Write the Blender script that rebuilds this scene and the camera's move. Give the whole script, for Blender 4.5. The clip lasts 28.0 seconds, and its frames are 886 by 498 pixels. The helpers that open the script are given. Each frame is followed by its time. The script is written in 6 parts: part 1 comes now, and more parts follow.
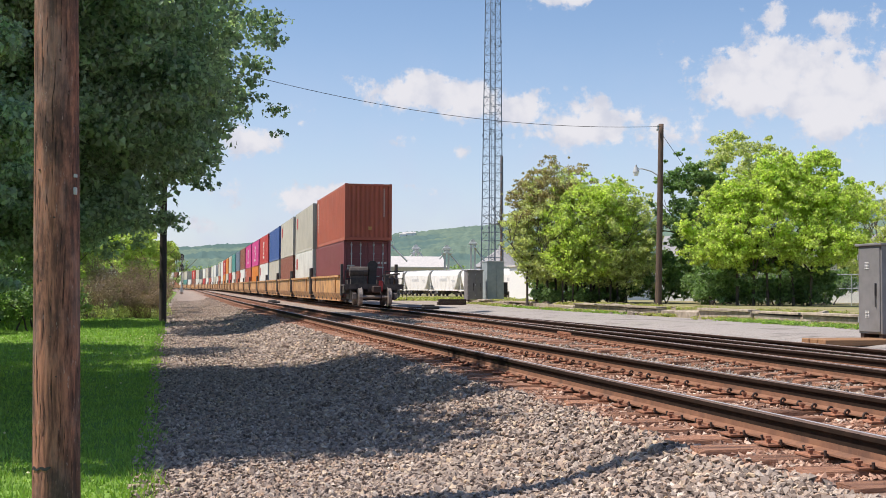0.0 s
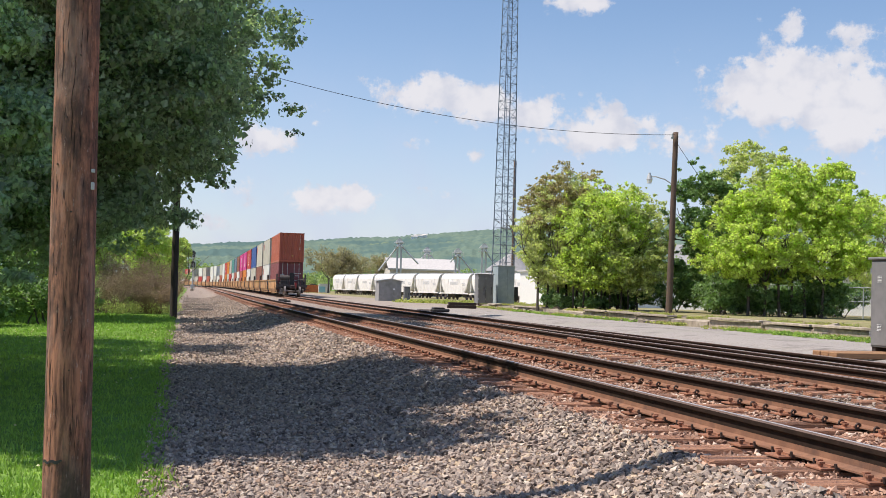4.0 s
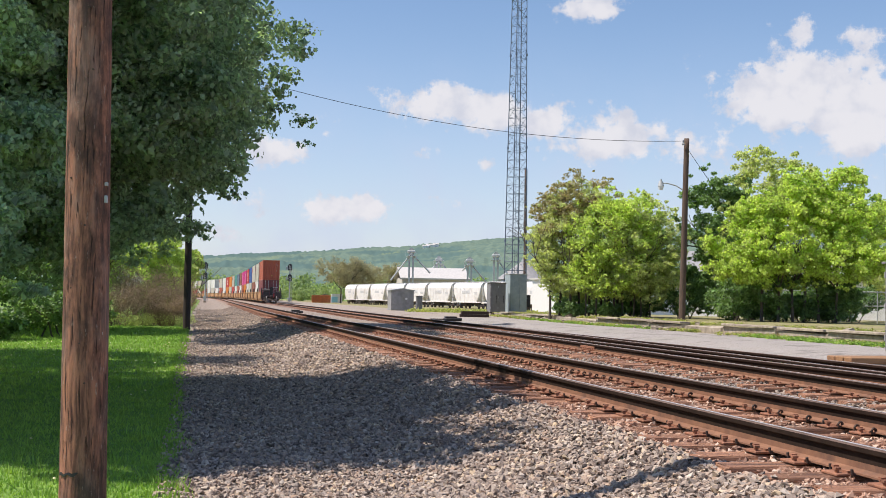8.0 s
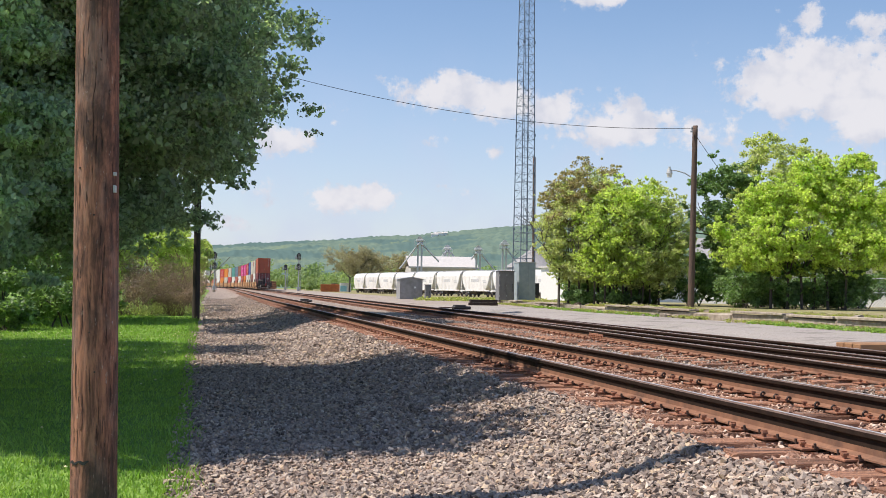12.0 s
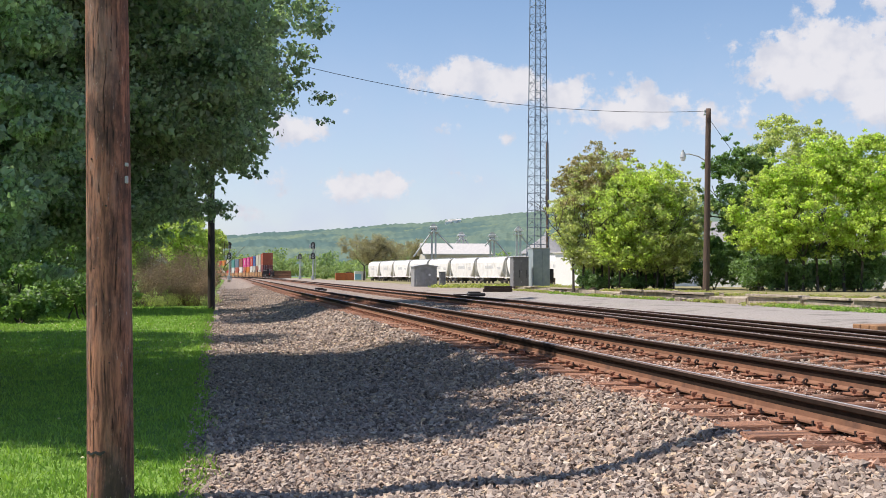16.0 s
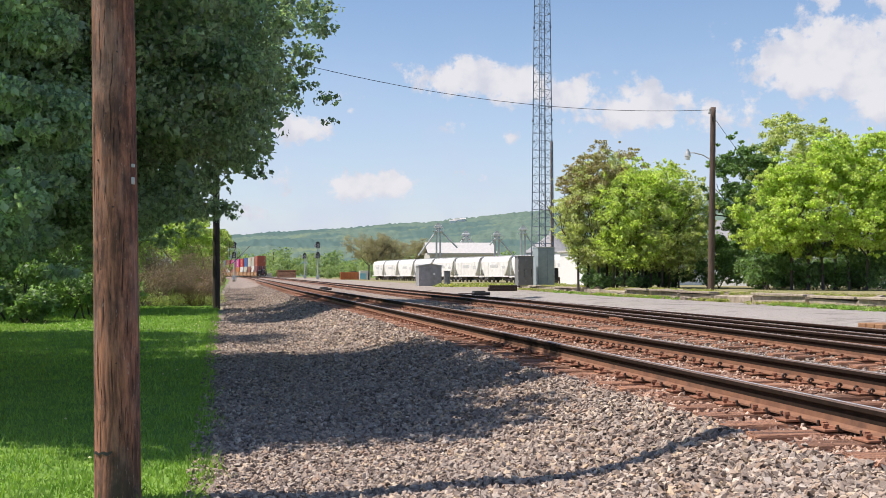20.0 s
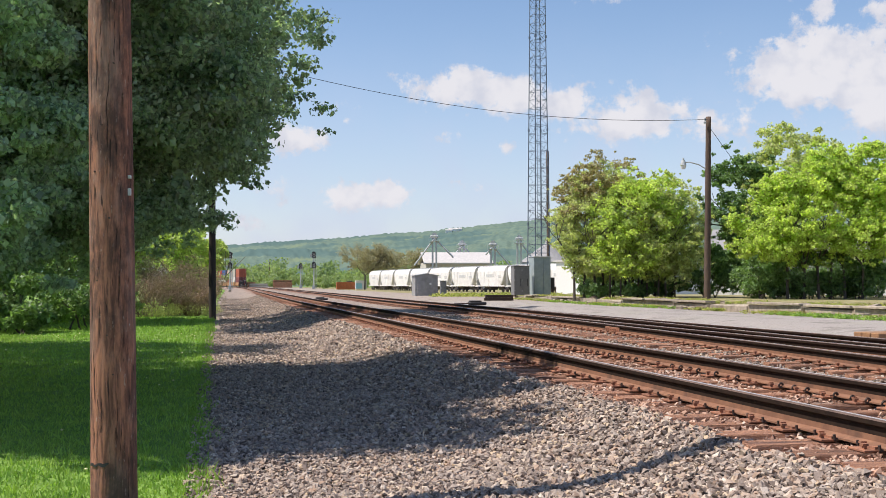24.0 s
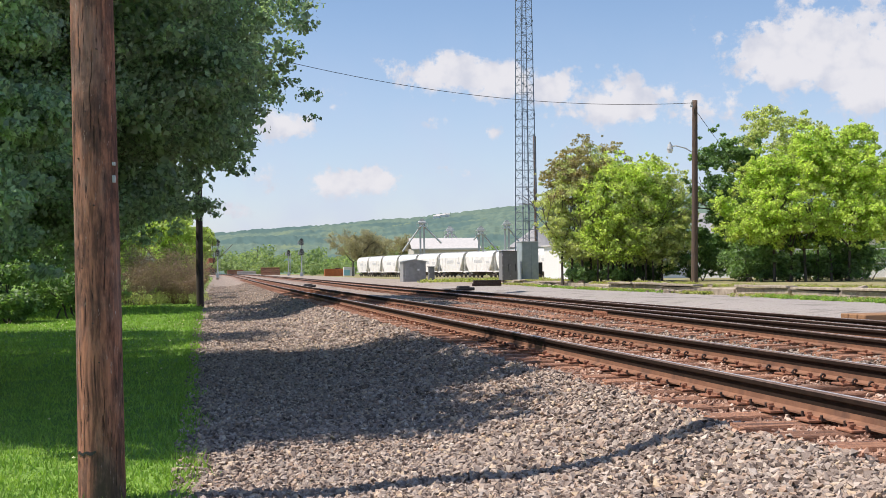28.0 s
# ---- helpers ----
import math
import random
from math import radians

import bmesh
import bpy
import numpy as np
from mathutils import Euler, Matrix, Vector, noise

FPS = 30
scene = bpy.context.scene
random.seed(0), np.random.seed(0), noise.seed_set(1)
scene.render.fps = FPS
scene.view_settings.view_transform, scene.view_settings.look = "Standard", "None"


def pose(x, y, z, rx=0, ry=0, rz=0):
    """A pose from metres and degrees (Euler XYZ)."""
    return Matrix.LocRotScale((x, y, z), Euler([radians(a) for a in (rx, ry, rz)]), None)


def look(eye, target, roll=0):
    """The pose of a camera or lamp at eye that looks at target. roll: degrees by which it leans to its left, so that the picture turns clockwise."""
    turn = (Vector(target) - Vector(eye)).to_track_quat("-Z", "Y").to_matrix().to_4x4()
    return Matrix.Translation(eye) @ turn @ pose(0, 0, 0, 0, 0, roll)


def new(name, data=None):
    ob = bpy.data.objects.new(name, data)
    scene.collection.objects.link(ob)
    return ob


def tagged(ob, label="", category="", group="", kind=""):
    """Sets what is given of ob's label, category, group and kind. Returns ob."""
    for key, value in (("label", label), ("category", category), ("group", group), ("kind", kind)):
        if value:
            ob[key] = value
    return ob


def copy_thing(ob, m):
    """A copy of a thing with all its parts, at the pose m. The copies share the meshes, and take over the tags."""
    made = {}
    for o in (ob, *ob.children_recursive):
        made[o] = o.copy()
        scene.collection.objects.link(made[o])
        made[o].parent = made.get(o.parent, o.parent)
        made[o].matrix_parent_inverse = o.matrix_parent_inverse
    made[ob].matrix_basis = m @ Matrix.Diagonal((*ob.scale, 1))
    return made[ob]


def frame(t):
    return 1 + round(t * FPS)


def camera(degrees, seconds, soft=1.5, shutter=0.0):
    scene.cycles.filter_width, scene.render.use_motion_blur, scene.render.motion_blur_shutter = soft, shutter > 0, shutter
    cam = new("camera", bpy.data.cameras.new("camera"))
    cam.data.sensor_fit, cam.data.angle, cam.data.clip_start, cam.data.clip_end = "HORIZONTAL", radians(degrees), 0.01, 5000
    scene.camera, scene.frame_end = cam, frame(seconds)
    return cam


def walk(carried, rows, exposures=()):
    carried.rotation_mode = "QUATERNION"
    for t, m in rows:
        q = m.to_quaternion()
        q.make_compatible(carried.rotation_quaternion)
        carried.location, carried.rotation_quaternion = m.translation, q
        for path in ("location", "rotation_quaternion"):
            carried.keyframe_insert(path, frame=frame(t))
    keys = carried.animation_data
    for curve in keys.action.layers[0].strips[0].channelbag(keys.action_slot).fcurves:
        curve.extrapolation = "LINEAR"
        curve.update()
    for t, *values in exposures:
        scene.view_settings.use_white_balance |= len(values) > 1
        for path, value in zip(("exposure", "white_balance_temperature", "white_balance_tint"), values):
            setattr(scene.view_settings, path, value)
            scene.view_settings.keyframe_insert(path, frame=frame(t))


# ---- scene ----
cam = camera(42.0, 28.0, soft=0.45)
# seconds, x, y, z, tilt, lean, turn of the hand-held camera
PATH = (
    (0, 0.018, 0.027, 1.470, 91.923, -0.308, -2.499),
    (0.5, 0.015, 0.021, 1.461, 91.369, -0.768, -2.830),
    (1, 0.007, 0.026, 1.465, 91.163, -1.177, -2.908),
    (1.5, 0.005, 0.023, 1.466, 91.152, -1.353, -2.414),
    (2, -0.005, 0.019, 1.470, 91.322, -1.650, -2.266),
    (2.5, -0.003, 0.020, 1.470, 91.706, -1.573, -2.109),
    (4.5, -0.004, 0.023, 1.472, 92.202, -1.727, -1.982),
    (5, -0.000, 0.023, 1.472, 92.417, -1.525, -1.956),
    (5.5, -0.009, 0.008, 1.474, 92.451, -1.732, -1.745),
    (6, -0.012, 0.006, 1.472, 92.638, -1.848, -1.262),
    (6.5, -0.010, 0.011, 1.477, 92.798, -1.296, -1.053),
    (7, -0.014, 0.005, 1.471, 92.779, -1.600, -1.095),
    (7.5, -0.012, 0.011, 1.474, 92.580, -1.490, -1.362),
    (8, -0.008, 0.011, 1.472, 92.496, -1.092, -1.389),
    (8.5, -0.003, 0.019, 1.474, 92.417, -0.888, -1.529),
    (9, -0.003, 0.023, 1.474, 92.371, -1.304, -1.756),
    (9.5, -0.004, 0.013, 1.470, 92.326, -1.302, -1.795),
    (10, -0.008, 0.009, 1.469, 92.209, -1.510, -1.860),
    (10.5, -0.007, 0.012, 1.467, 92.164, -1.788, -1.937),
    (11, -0.011, -0.005, 1.469, 92.117, -1.682, -1.855),
    (11.5, -0.009, -0.006, 1.472, 92.110, -1.341, -1.258),
    (12, -0.002, -0.007, 1.468, 91.922, -0.850, -0.952),
    (12.5, -0.001, -0.009, 1.468, 91.686, -0.727, -0.552),
    (14.5, 0.003, 0.014, 1.467, 91.464, -0.146, 0.061),
    (15, 0.004, 0.007, 1.466, 91.467, -0.256, -0.201),
    (15.5, 0.002, 0.005, 1.462, 91.381, -0.263, -0.226),
    (16, 0.007, 0.015, 1.463, 91.277, -0.083, -0.233),
    (16.5, 0.004, 0.003, 1.468, 91.205, 0.571, -0.498),
    (17, -0.004, -0.005, 1.471, 91.139, 0.342, -0.303),
    (17.5, -0.004, 0.006, 1.468, 91.128, 0.077, -0.143),
    (18, -0.003, 0.002, 1.469, 91.178, 0.109, -0.147),
    (18.5, -0.003, 0.002, 1.471, 91.203, 0.162, -0.049),
    (19, 0.001, -0.006, 1.473, 91.230, 0.302, 0.004),
    (19.5, 0.001, -0.003, 1.472, 91.196, 0.366, -0.008),
    (20, -0.000, -0.001, 1.470, 91.234, 0.010, -0.002),
    (20.5, -0.000, -0.001, 1.469, 91.279, -0.008, -0.011),
    (21, -0.002, -0.005, 1.473, 91.309, 0.064, -0.027),
    (21.5, -0.001, -0.004, 1.474, 91.428, 0.083, -0.047),
    (23.5, -0.002, -0.012, 1.471, 91.667, 0.033, -0.228),
    (24, -0.002, -0.010, 1.475, 91.715, 0.138, -0.194),
    (24.5, -0.003, -0.005, 1.473, 91.706, -0.053, -0.119),
    (25, -0.000, -0.006, 1.470, 91.548, 0.141, -0.144),
    (25.5, -0.000, -0.002, 1.469, 91.502, 0.032, -0.135),
    (26, 0.001, -0.006, 1.471, 91.414, 0.155, -0.091),
    (26.5, 0.007, -0.000, 1.470, 91.403, 0.405, -0.265),
    (27, 0.006, 0.001, 1.467, 91.174, 0.700, -0.479),
    (27.5, 0.010, 0.019, 1.463, 91.141, 0.660, -0.636),
    (28, 0.004, 0.011, 1.468, 91.008, 0.642, -0.784),
)
EXPOSURE = 0.53
walk(cam, [(t, pose(*row)) for t, *row in PATH], [(t, EXPOSURE, 6500, 15) for t in (0, 28)])

# ---------------------------------------------------------------- light
SUN_EL, SUN_AZ = radians(60), radians(262)      # azimuth clockwise from +y
sun_way = Vector((math.sin(SUN_AZ) * math.cos(SUN_EL), math.cos(SUN_AZ) * math.cos(SUN_EL), math.sin(SUN_EL)))
sun_data = bpy.data.lights.new("sun", "SUN")
sun_data.energy, sun_data.angle, sun_data.color = 4.2, radians(0.55), (1.0, 0.93, 0.82)
sun = new("sun", sun_data)
sun.matrix_world = look(sun_way * 200, (0, 0, 0))


class Nodes:
    """Short hand for a node tree."""

    def __init__(self, tree):
        self.tree = tree

    def add(self, kind, **links):
        return self.link(self.tree.nodes.new(kind), **links)

    def link(self, n, **links):
        for k, v in links.items():
            k = k.replace("_", " ")
            sock = n.inputs[int(k[1:])] if k[0] == "i" and k[1:].isdigit() else n.inputs[k]
            if isinstance(v, bpy.types.NodeSocket):
                self.tree.links.new(v, sock)
            else:
                sock.default_value = v
        return n

    def math(self, op, a, b=0.0, c=0.0, clamp=False):
        n = self.tree.nodes.new("ShaderNodeMath")
        n.operation, n.use_clamp = op, clamp
        return self.link(n, i0=a, i1=b, i2=c).outputs[0]

    def vector(self, op, a, b):
        n = self.tree.nodes.new("ShaderNodeVectorMath")
        n.operation = op
        return self.link(n, i0=a, i1=b).outputs[0]

    def noise(self, vec, scale, detail=4.0, rough=0.55):
        return self.add("ShaderNodeTexNoise", Vector=vec, Scale=scale, Detail=detail, Roughness=rough).outputs[0]

    def mix(self, fac, a, b, blend="MIX"):
        n = self.tree.nodes.new("ShaderNodeMix")
        n.data_type, n.blend_type = "RGBA", blend
        for i, v in ((0, fac), (6, a), (7, b)):
            if isinstance(v, bpy.types.NodeSocket):
                self.tree.links.new(v, n.inputs[i])
            else:
                n.inputs[i].default_value = v if i == 0 else (*v[:3], 1)
        return n.outputs[2]

    def ramp(self, fac, lo, hi):
        n = self.tree.nodes.new("ShaderNodeMapRange")
        n.interpolation_type = "SMOOTHSTEP"
        return self.link(n, Value=fac, i1=lo, i2=hi).outputs[0]


def make_world():
    w = bpy.data.worlds.new("sky")
    scene.world = w
    w.use_nodes = True
    t = w.node_tree
    t.nodes.clear()
    n = Nodes(t)
    sky = n.add("ShaderNodeTexSky")
    sky.sky_type, sky.sun_disc, sky.sun_elevation, sky.sun_rotation = "NISHITA", False, SUN_EL, SUN_AZ
    sky.altitude, sky.air_density, sky.dust_density, sky.ozone_density = 300, 1.0, 0.45, 1.1
    d = n.add("ShaderNodeTexCoord").outputs["Generated"]
    xyz = n.add("ShaderNodeSeparateXYZ", i0=d).outputs
    az = n.math("MULTIPLY", n.math("ARCTAN2", xyz[0], xyz[1]), 57.2958)
    el = n.math("MULTIPLY", n.math("ARCSINE", xyz[2]), 57.2958)
    p = n.add("ShaderNodeCombineXYZ", i0=az, i1=el, i2=0.0).outputs[0]
    warp = n.noise(p, 0.55, 5.0, 0.6)
    # cumulus banks: azimuth, elevation, half widths, density (degrees)
    banks = ((1.2, 9.7, 3.0, 1.0, 1.0), (3.4, 9.3, 2.6, 1.0, 1.0), (6.3, 8.9, 1.6, 0.9, 0.9), (9.6, 8.0, 2.9, 1.3, 0.95),
             (13.2, 7.6, 3.4, 1.4, 0.6), (18.3, 10.0, 3.6, 2.0, 1.1), (21.5, 9.2, 3.6, 2.2, 1.1), (26.0, 9.6, 5.0, 2.4, 1.0),
             (-7.0, 7.2, 1.8, 0.75, 1.0), (-3.6, 4.4, 2.3, 0.8, 1.0), (18.6, 12.9, 0.75, 1.1, 0.8), (8.6, 14.4, 1.7, 0.8, 0.95),
             (21.6, 12.6, 2.2, 0.8, 0.6), (-8.2, 4.6, 2.4, 0.8, 0.5), (-5.2, 8.8, 2.0, 0.45, 0.45), (0.6, 7.3, 1.1, 0.5, 0.55),
             (3.5, 6.7, 0.7, 0.4, 0.7), (1.4, 4.8, 1.2, 0.45, 0.5), (-4.6, 8.0, 0.6, 0.3, 0.6), (-9.5, 2.9, 2.2, 0.7, 0.45),
             (-16.0, 9.0, 5.0, 1.8, 0.9), (-30.0, 12.0, 7.0, 2.6, 1.0), (45.0, 11.0, 8.0, 3.0, 1.0), (70.0, 16.0, 9.0, 3.0, 0.9),
             (-70.0, 14.0, 9.0, 3.0, 0.9), (120.0, 12.0, 10.0, 3.2, 1.0), (-130.0, 13.0, 10.0, 3.2, 1.0), (175.0, 12.0, 9.0, 3.0, 0.9))
    body = None
    for a, e, wa, we, k in banks:
        da = n.math("DIVIDE", n.math("SUBTRACT", az, a), wa)
        de = n.math("DIVIDE", n.math("SUBTRACT", el, e), we)
        r2 = n.math("ADD", n.math("MULTIPLY", da, da), n.math("MULTIPLY", de, de))
        one = n.math("MULTIPLY", n.math("EXPONENT", n.math("MULTIPLY", r2, -0.8)), k)
        body = one if body is None else n.math("MAXIMUM", body, one)
    fine = n.noise(p, 1.7, 6.0, 0.62)
    lump = n.math("ADD", n.math("MULTIPLY", n.math("SUBTRACT", warp, 0.5), 1.5), n.math("MULTIPLY", n.math("SUBTRACT", fine, 0.5), 0.9))
    cover = n.ramp(n.math("ADD", body, lump), 0.38, 0.72)
    cover = n.math("MULTIPLY", cover, n.ramp(body, 0.02, 0.2))
    # thin veil lower down
    veil = n.math("MULTIPLY", n.ramp(el, 15.0, 0.0), n.math("ADD", n.math("MULTIPLY", n.ramp(n.noise(p, 0.25, 3.0), 0.35, 0.75), 0.3), 0.5))
    shade = n.ramp(n.math("ADD", n.noise(p, 0.8, 4.0, 0.5), n.math("MULTIPLY", body, 0.25)), 0.45, 0.8)
    cloud = n.mix(shade, (4.5, 4.75, 5.25), (5.75, 5.8, 5.9))
    blue = n.add("ShaderNodeHueSaturation", Saturation=1.08, Value=1.0, Color=sky.outputs[0]).outputs[0]
    col = n.mix(veil, blue, (4.0, 4.5, 5.8))
    col = n.mix(n.math("MULTIPLY", cover, 0.94), col, cloud)
    bg = n.add("ShaderNodeBackground", Color=col, Strength=0.098)
    n.add("ShaderNodeOutputWorld", Surface=bg.outputs[0])


make_world()


# ---------------------------------------------------------------- materials
def surface(name, a, b, scale=6.0, rough=0.7, bump=0.0, bump_scale=40.0, metallic=0.0, stain=None, stain_scale=0.7, stain_at=(0.5, 0.7),
            vary=0.0, stretch=(1, 1, 1), island=0.0, spec=0.5, world=False, through_light=0.0, bump_dist=0.01):
    """Two-tone grain, larger stains, relief and a random shade for each object (vary) or loose piece (island)."""
    m = bpy.data.materials.new(name)
    m.use_nodes = True
    t = m.node_tree
    t.nodes.clear()
    n = Nodes(t)
    if world:
        co = n.add("ShaderNodeNewGeometry").outputs["Position"]
    else:
        co = n.add("ShaderNodeTexCoord").outputs["Object"]
    info = n.add("ShaderNodeObjectInfo").outputs["Random"]
    if vary:
        off = n.math("MULTIPLY", info, 37.0)
        co = n.vector("ADD", co, n.add("ShaderNodeCombineXYZ", i0=off, i1=off, i2=off).outputs[0])
    co_s = n.vector("MULTIPLY", co, stretch)
    grain = n.ramp(n.noise(co_s, scale, 5.0, 0.6), 0.3, 0.7)
    col = n.mix(grain, a, b)
    if stain:
        st = n.ramp(n.noise(co_s, stain_scale, 5.0, 0.65), *stain_at)
        col = n.mix(n.math("MULTIPLY", st, 0.8), col, stain)
    for amount, src in ((vary, info), (island, n.add("ShaderNodeNewGeometry").outputs["Random Per Island"] if island else None)):
        if amount:
            v = n.math("ADD", n.math("MULTIPLY", src, 2 * amount), 1 - amount)
            col = n.add("ShaderNodeHueSaturation", Value=v, Color=col).outputs[0]
    bsdf = n.add("ShaderNodeBsdfPrincipled", Roughness=rough, Metallic=metallic)
    bsdf.inputs["Specular IOR Level"].default_value = spec
    t.links.new(col, bsdf.inputs["Base Color"])
    if bump:
        h = n.noise(co_s, bump_scale, 4.0, 0.6)
        b_n = n.add("ShaderNodeBump", Strength=bump, Distance=bump_dist, Height=h)
        t.links.new(b_n.outputs[0], bsdf.inputs["Normal"])
    out = bsdf.outputs[0]
    if through_light:
        tr = n.add("ShaderNodeBsdfTranslucent")
        t.links.new(n.mix(1.0, col, (1.45, 1.6, 0.7), "MULTIPLY"), tr.inputs["Color"])
        out = n.add("ShaderNodeMixShader", i0=through_light, i1=bsdf.outputs[0], i2=tr.outputs[0]).outputs[0]
    n.add("ShaderNodeOutputMaterial", Surface=out)
    return m


M = {}


def pole_wood():
    """Old creosoted pole: red-brown wood, grey weathering, dark drying checks and pale splinters."""
    m = bpy.data.materials.new("weathered_pole_wood")
    m.use_nodes = True
    t = m.node_tree
    t.nodes.clear()
    n = Nodes(t)
    co = n.add("ShaderNodeTexCoord").outputs["Object"]
    bend = n.vector("ADD", co, n.vector("MULTIPLY", n.add("ShaderNodeTexNoise", Vector=co, Scale=2.3).outputs["Color"], (0.05, 0.05, 0.3)))
    long = n.vector("MULTIPLY", bend, (1.0, 1.0, 0.09))
    streak = n.noise(long, 34.0, 6.0, 0.7)
    col = n.mix(n.ramp(streak, 0.36, 0.64), (0.14, 0.068, 0.05), (0.42, 0.19, 0.12))
    grey = n.ramp(n.noise(n.vector("MULTIPLY", co, (1.0, 1.0, 0.35)), 5.0, 5.0, 0.65), 0.46, 0.66)
    col = n.mix(n.math("MULTIPLY", grey, 0.55), col, n.mix(streak, (0.14, 0.10, 0.09), (0.38, 0.285, 0.245)))
    tar = n.ramp(n.noise(n.vector("MULTIPLY", co, (1.0, 1.0, 0.45)), 3.1, 6.0, 0.7), 0.45, 0.62)
    col = n.mix(n.math("MULTIPLY", tar, 0.82), col, (0.062, 0.042, 0.038))
    fine = n.vector("MULTIPLY", bend, (1.0, 1.0, 0.055))
    check = n.ramp(n.noise(fine, 62.0, 3.0, 0.6), 0.40, 0.33)
    col = n.mix(n.math("MULTIPLY", check, 0.85), col, (0.03, 0.02, 0.018))
    chip = n.ramp(n.noise(n.vector("MULTIPLY", co, (1.0, 1.0, 0.22)), 48.0, 4.0, 0.7), 0.62, 0.69)
    col = n.mix(n.math("MULTIPLY", chip, 0.6), col, (0.50, 0.38, 0.32))
    h = n.math("ADD", n.math("MULTIPLY", streak, 0.6), n.math("SUBTRACT", n.math("MULTIPLY", chip, 0.35), check))
    b = n.add("ShaderNodeBsdfPrincipled", Roughness=0.9)
    b.inputs["Specular IOR Level"].default_value = 0.25
    t.links.new(col, b.inputs["Base Color"])
    t.links.new(n.add("ShaderNodeBump", Strength=0.9, Distance=0.012, Height=h).outputs[0], b.inputs["Normal"])
    n.add("ShaderNodeOutputMaterial", Surface=b.outputs[0])
    return m


def stone_material(name, tones, dust, dust_amount):
    """Crushed stone: every loose piece takes its own tone, with grain and a film of dust."""
    m = bpy.data.materials.new(name)
    m.use_nodes = True
    t = m.node_tree
    t.nodes.clear()
    n = Nodes(t)
    geo = n.add("ShaderNodeNewGeometry")
    co, pick = geo.outputs["Position"], geo.outputs["Random Per Island"]
    ramp = n.add("ShaderNodeValToRGB", Fac=pick)
    e = ramp.color_ramp.elements
    for i, (at, c) in enumerate(tones):
        el = e[i] if i < 2 else e.new(at)
        el.position, el.color = at, (*c, 1)
    col = ramp.outputs[0]
    grain = n.noise(co, 70.0, 4.0, 0.65)
    col = n.add("ShaderNodeHueSaturation", Value=n.math("ADD", n.math("MULTIPLY", grain, 0.7), 0.65), Color=col).outputs[0]
    patch = n.ramp(n.noise(co, 0.9, 5.0, 0.6), 0.42, 0.68)
    col = n.mix(n.math("MULTIPLY", patch, dust_amount), col, dust)
    b = n.add("ShaderNodeBsdfPrincipled", Roughness=0.93)
    b.inputs["Specular IOR Level"].default_value = 0.2
    t.links.new(col, b.inputs["Base Color"])
    t.links.new(n.add("ShaderNodeBump", Strength=0.35, Distance=0.01, Height=n.noise(co, 110.0, 3.0)).outputs[0], b.inputs["Normal"])
    n.add("ShaderNodeOutputMaterial", Surface=b.outputs[0])
    return m


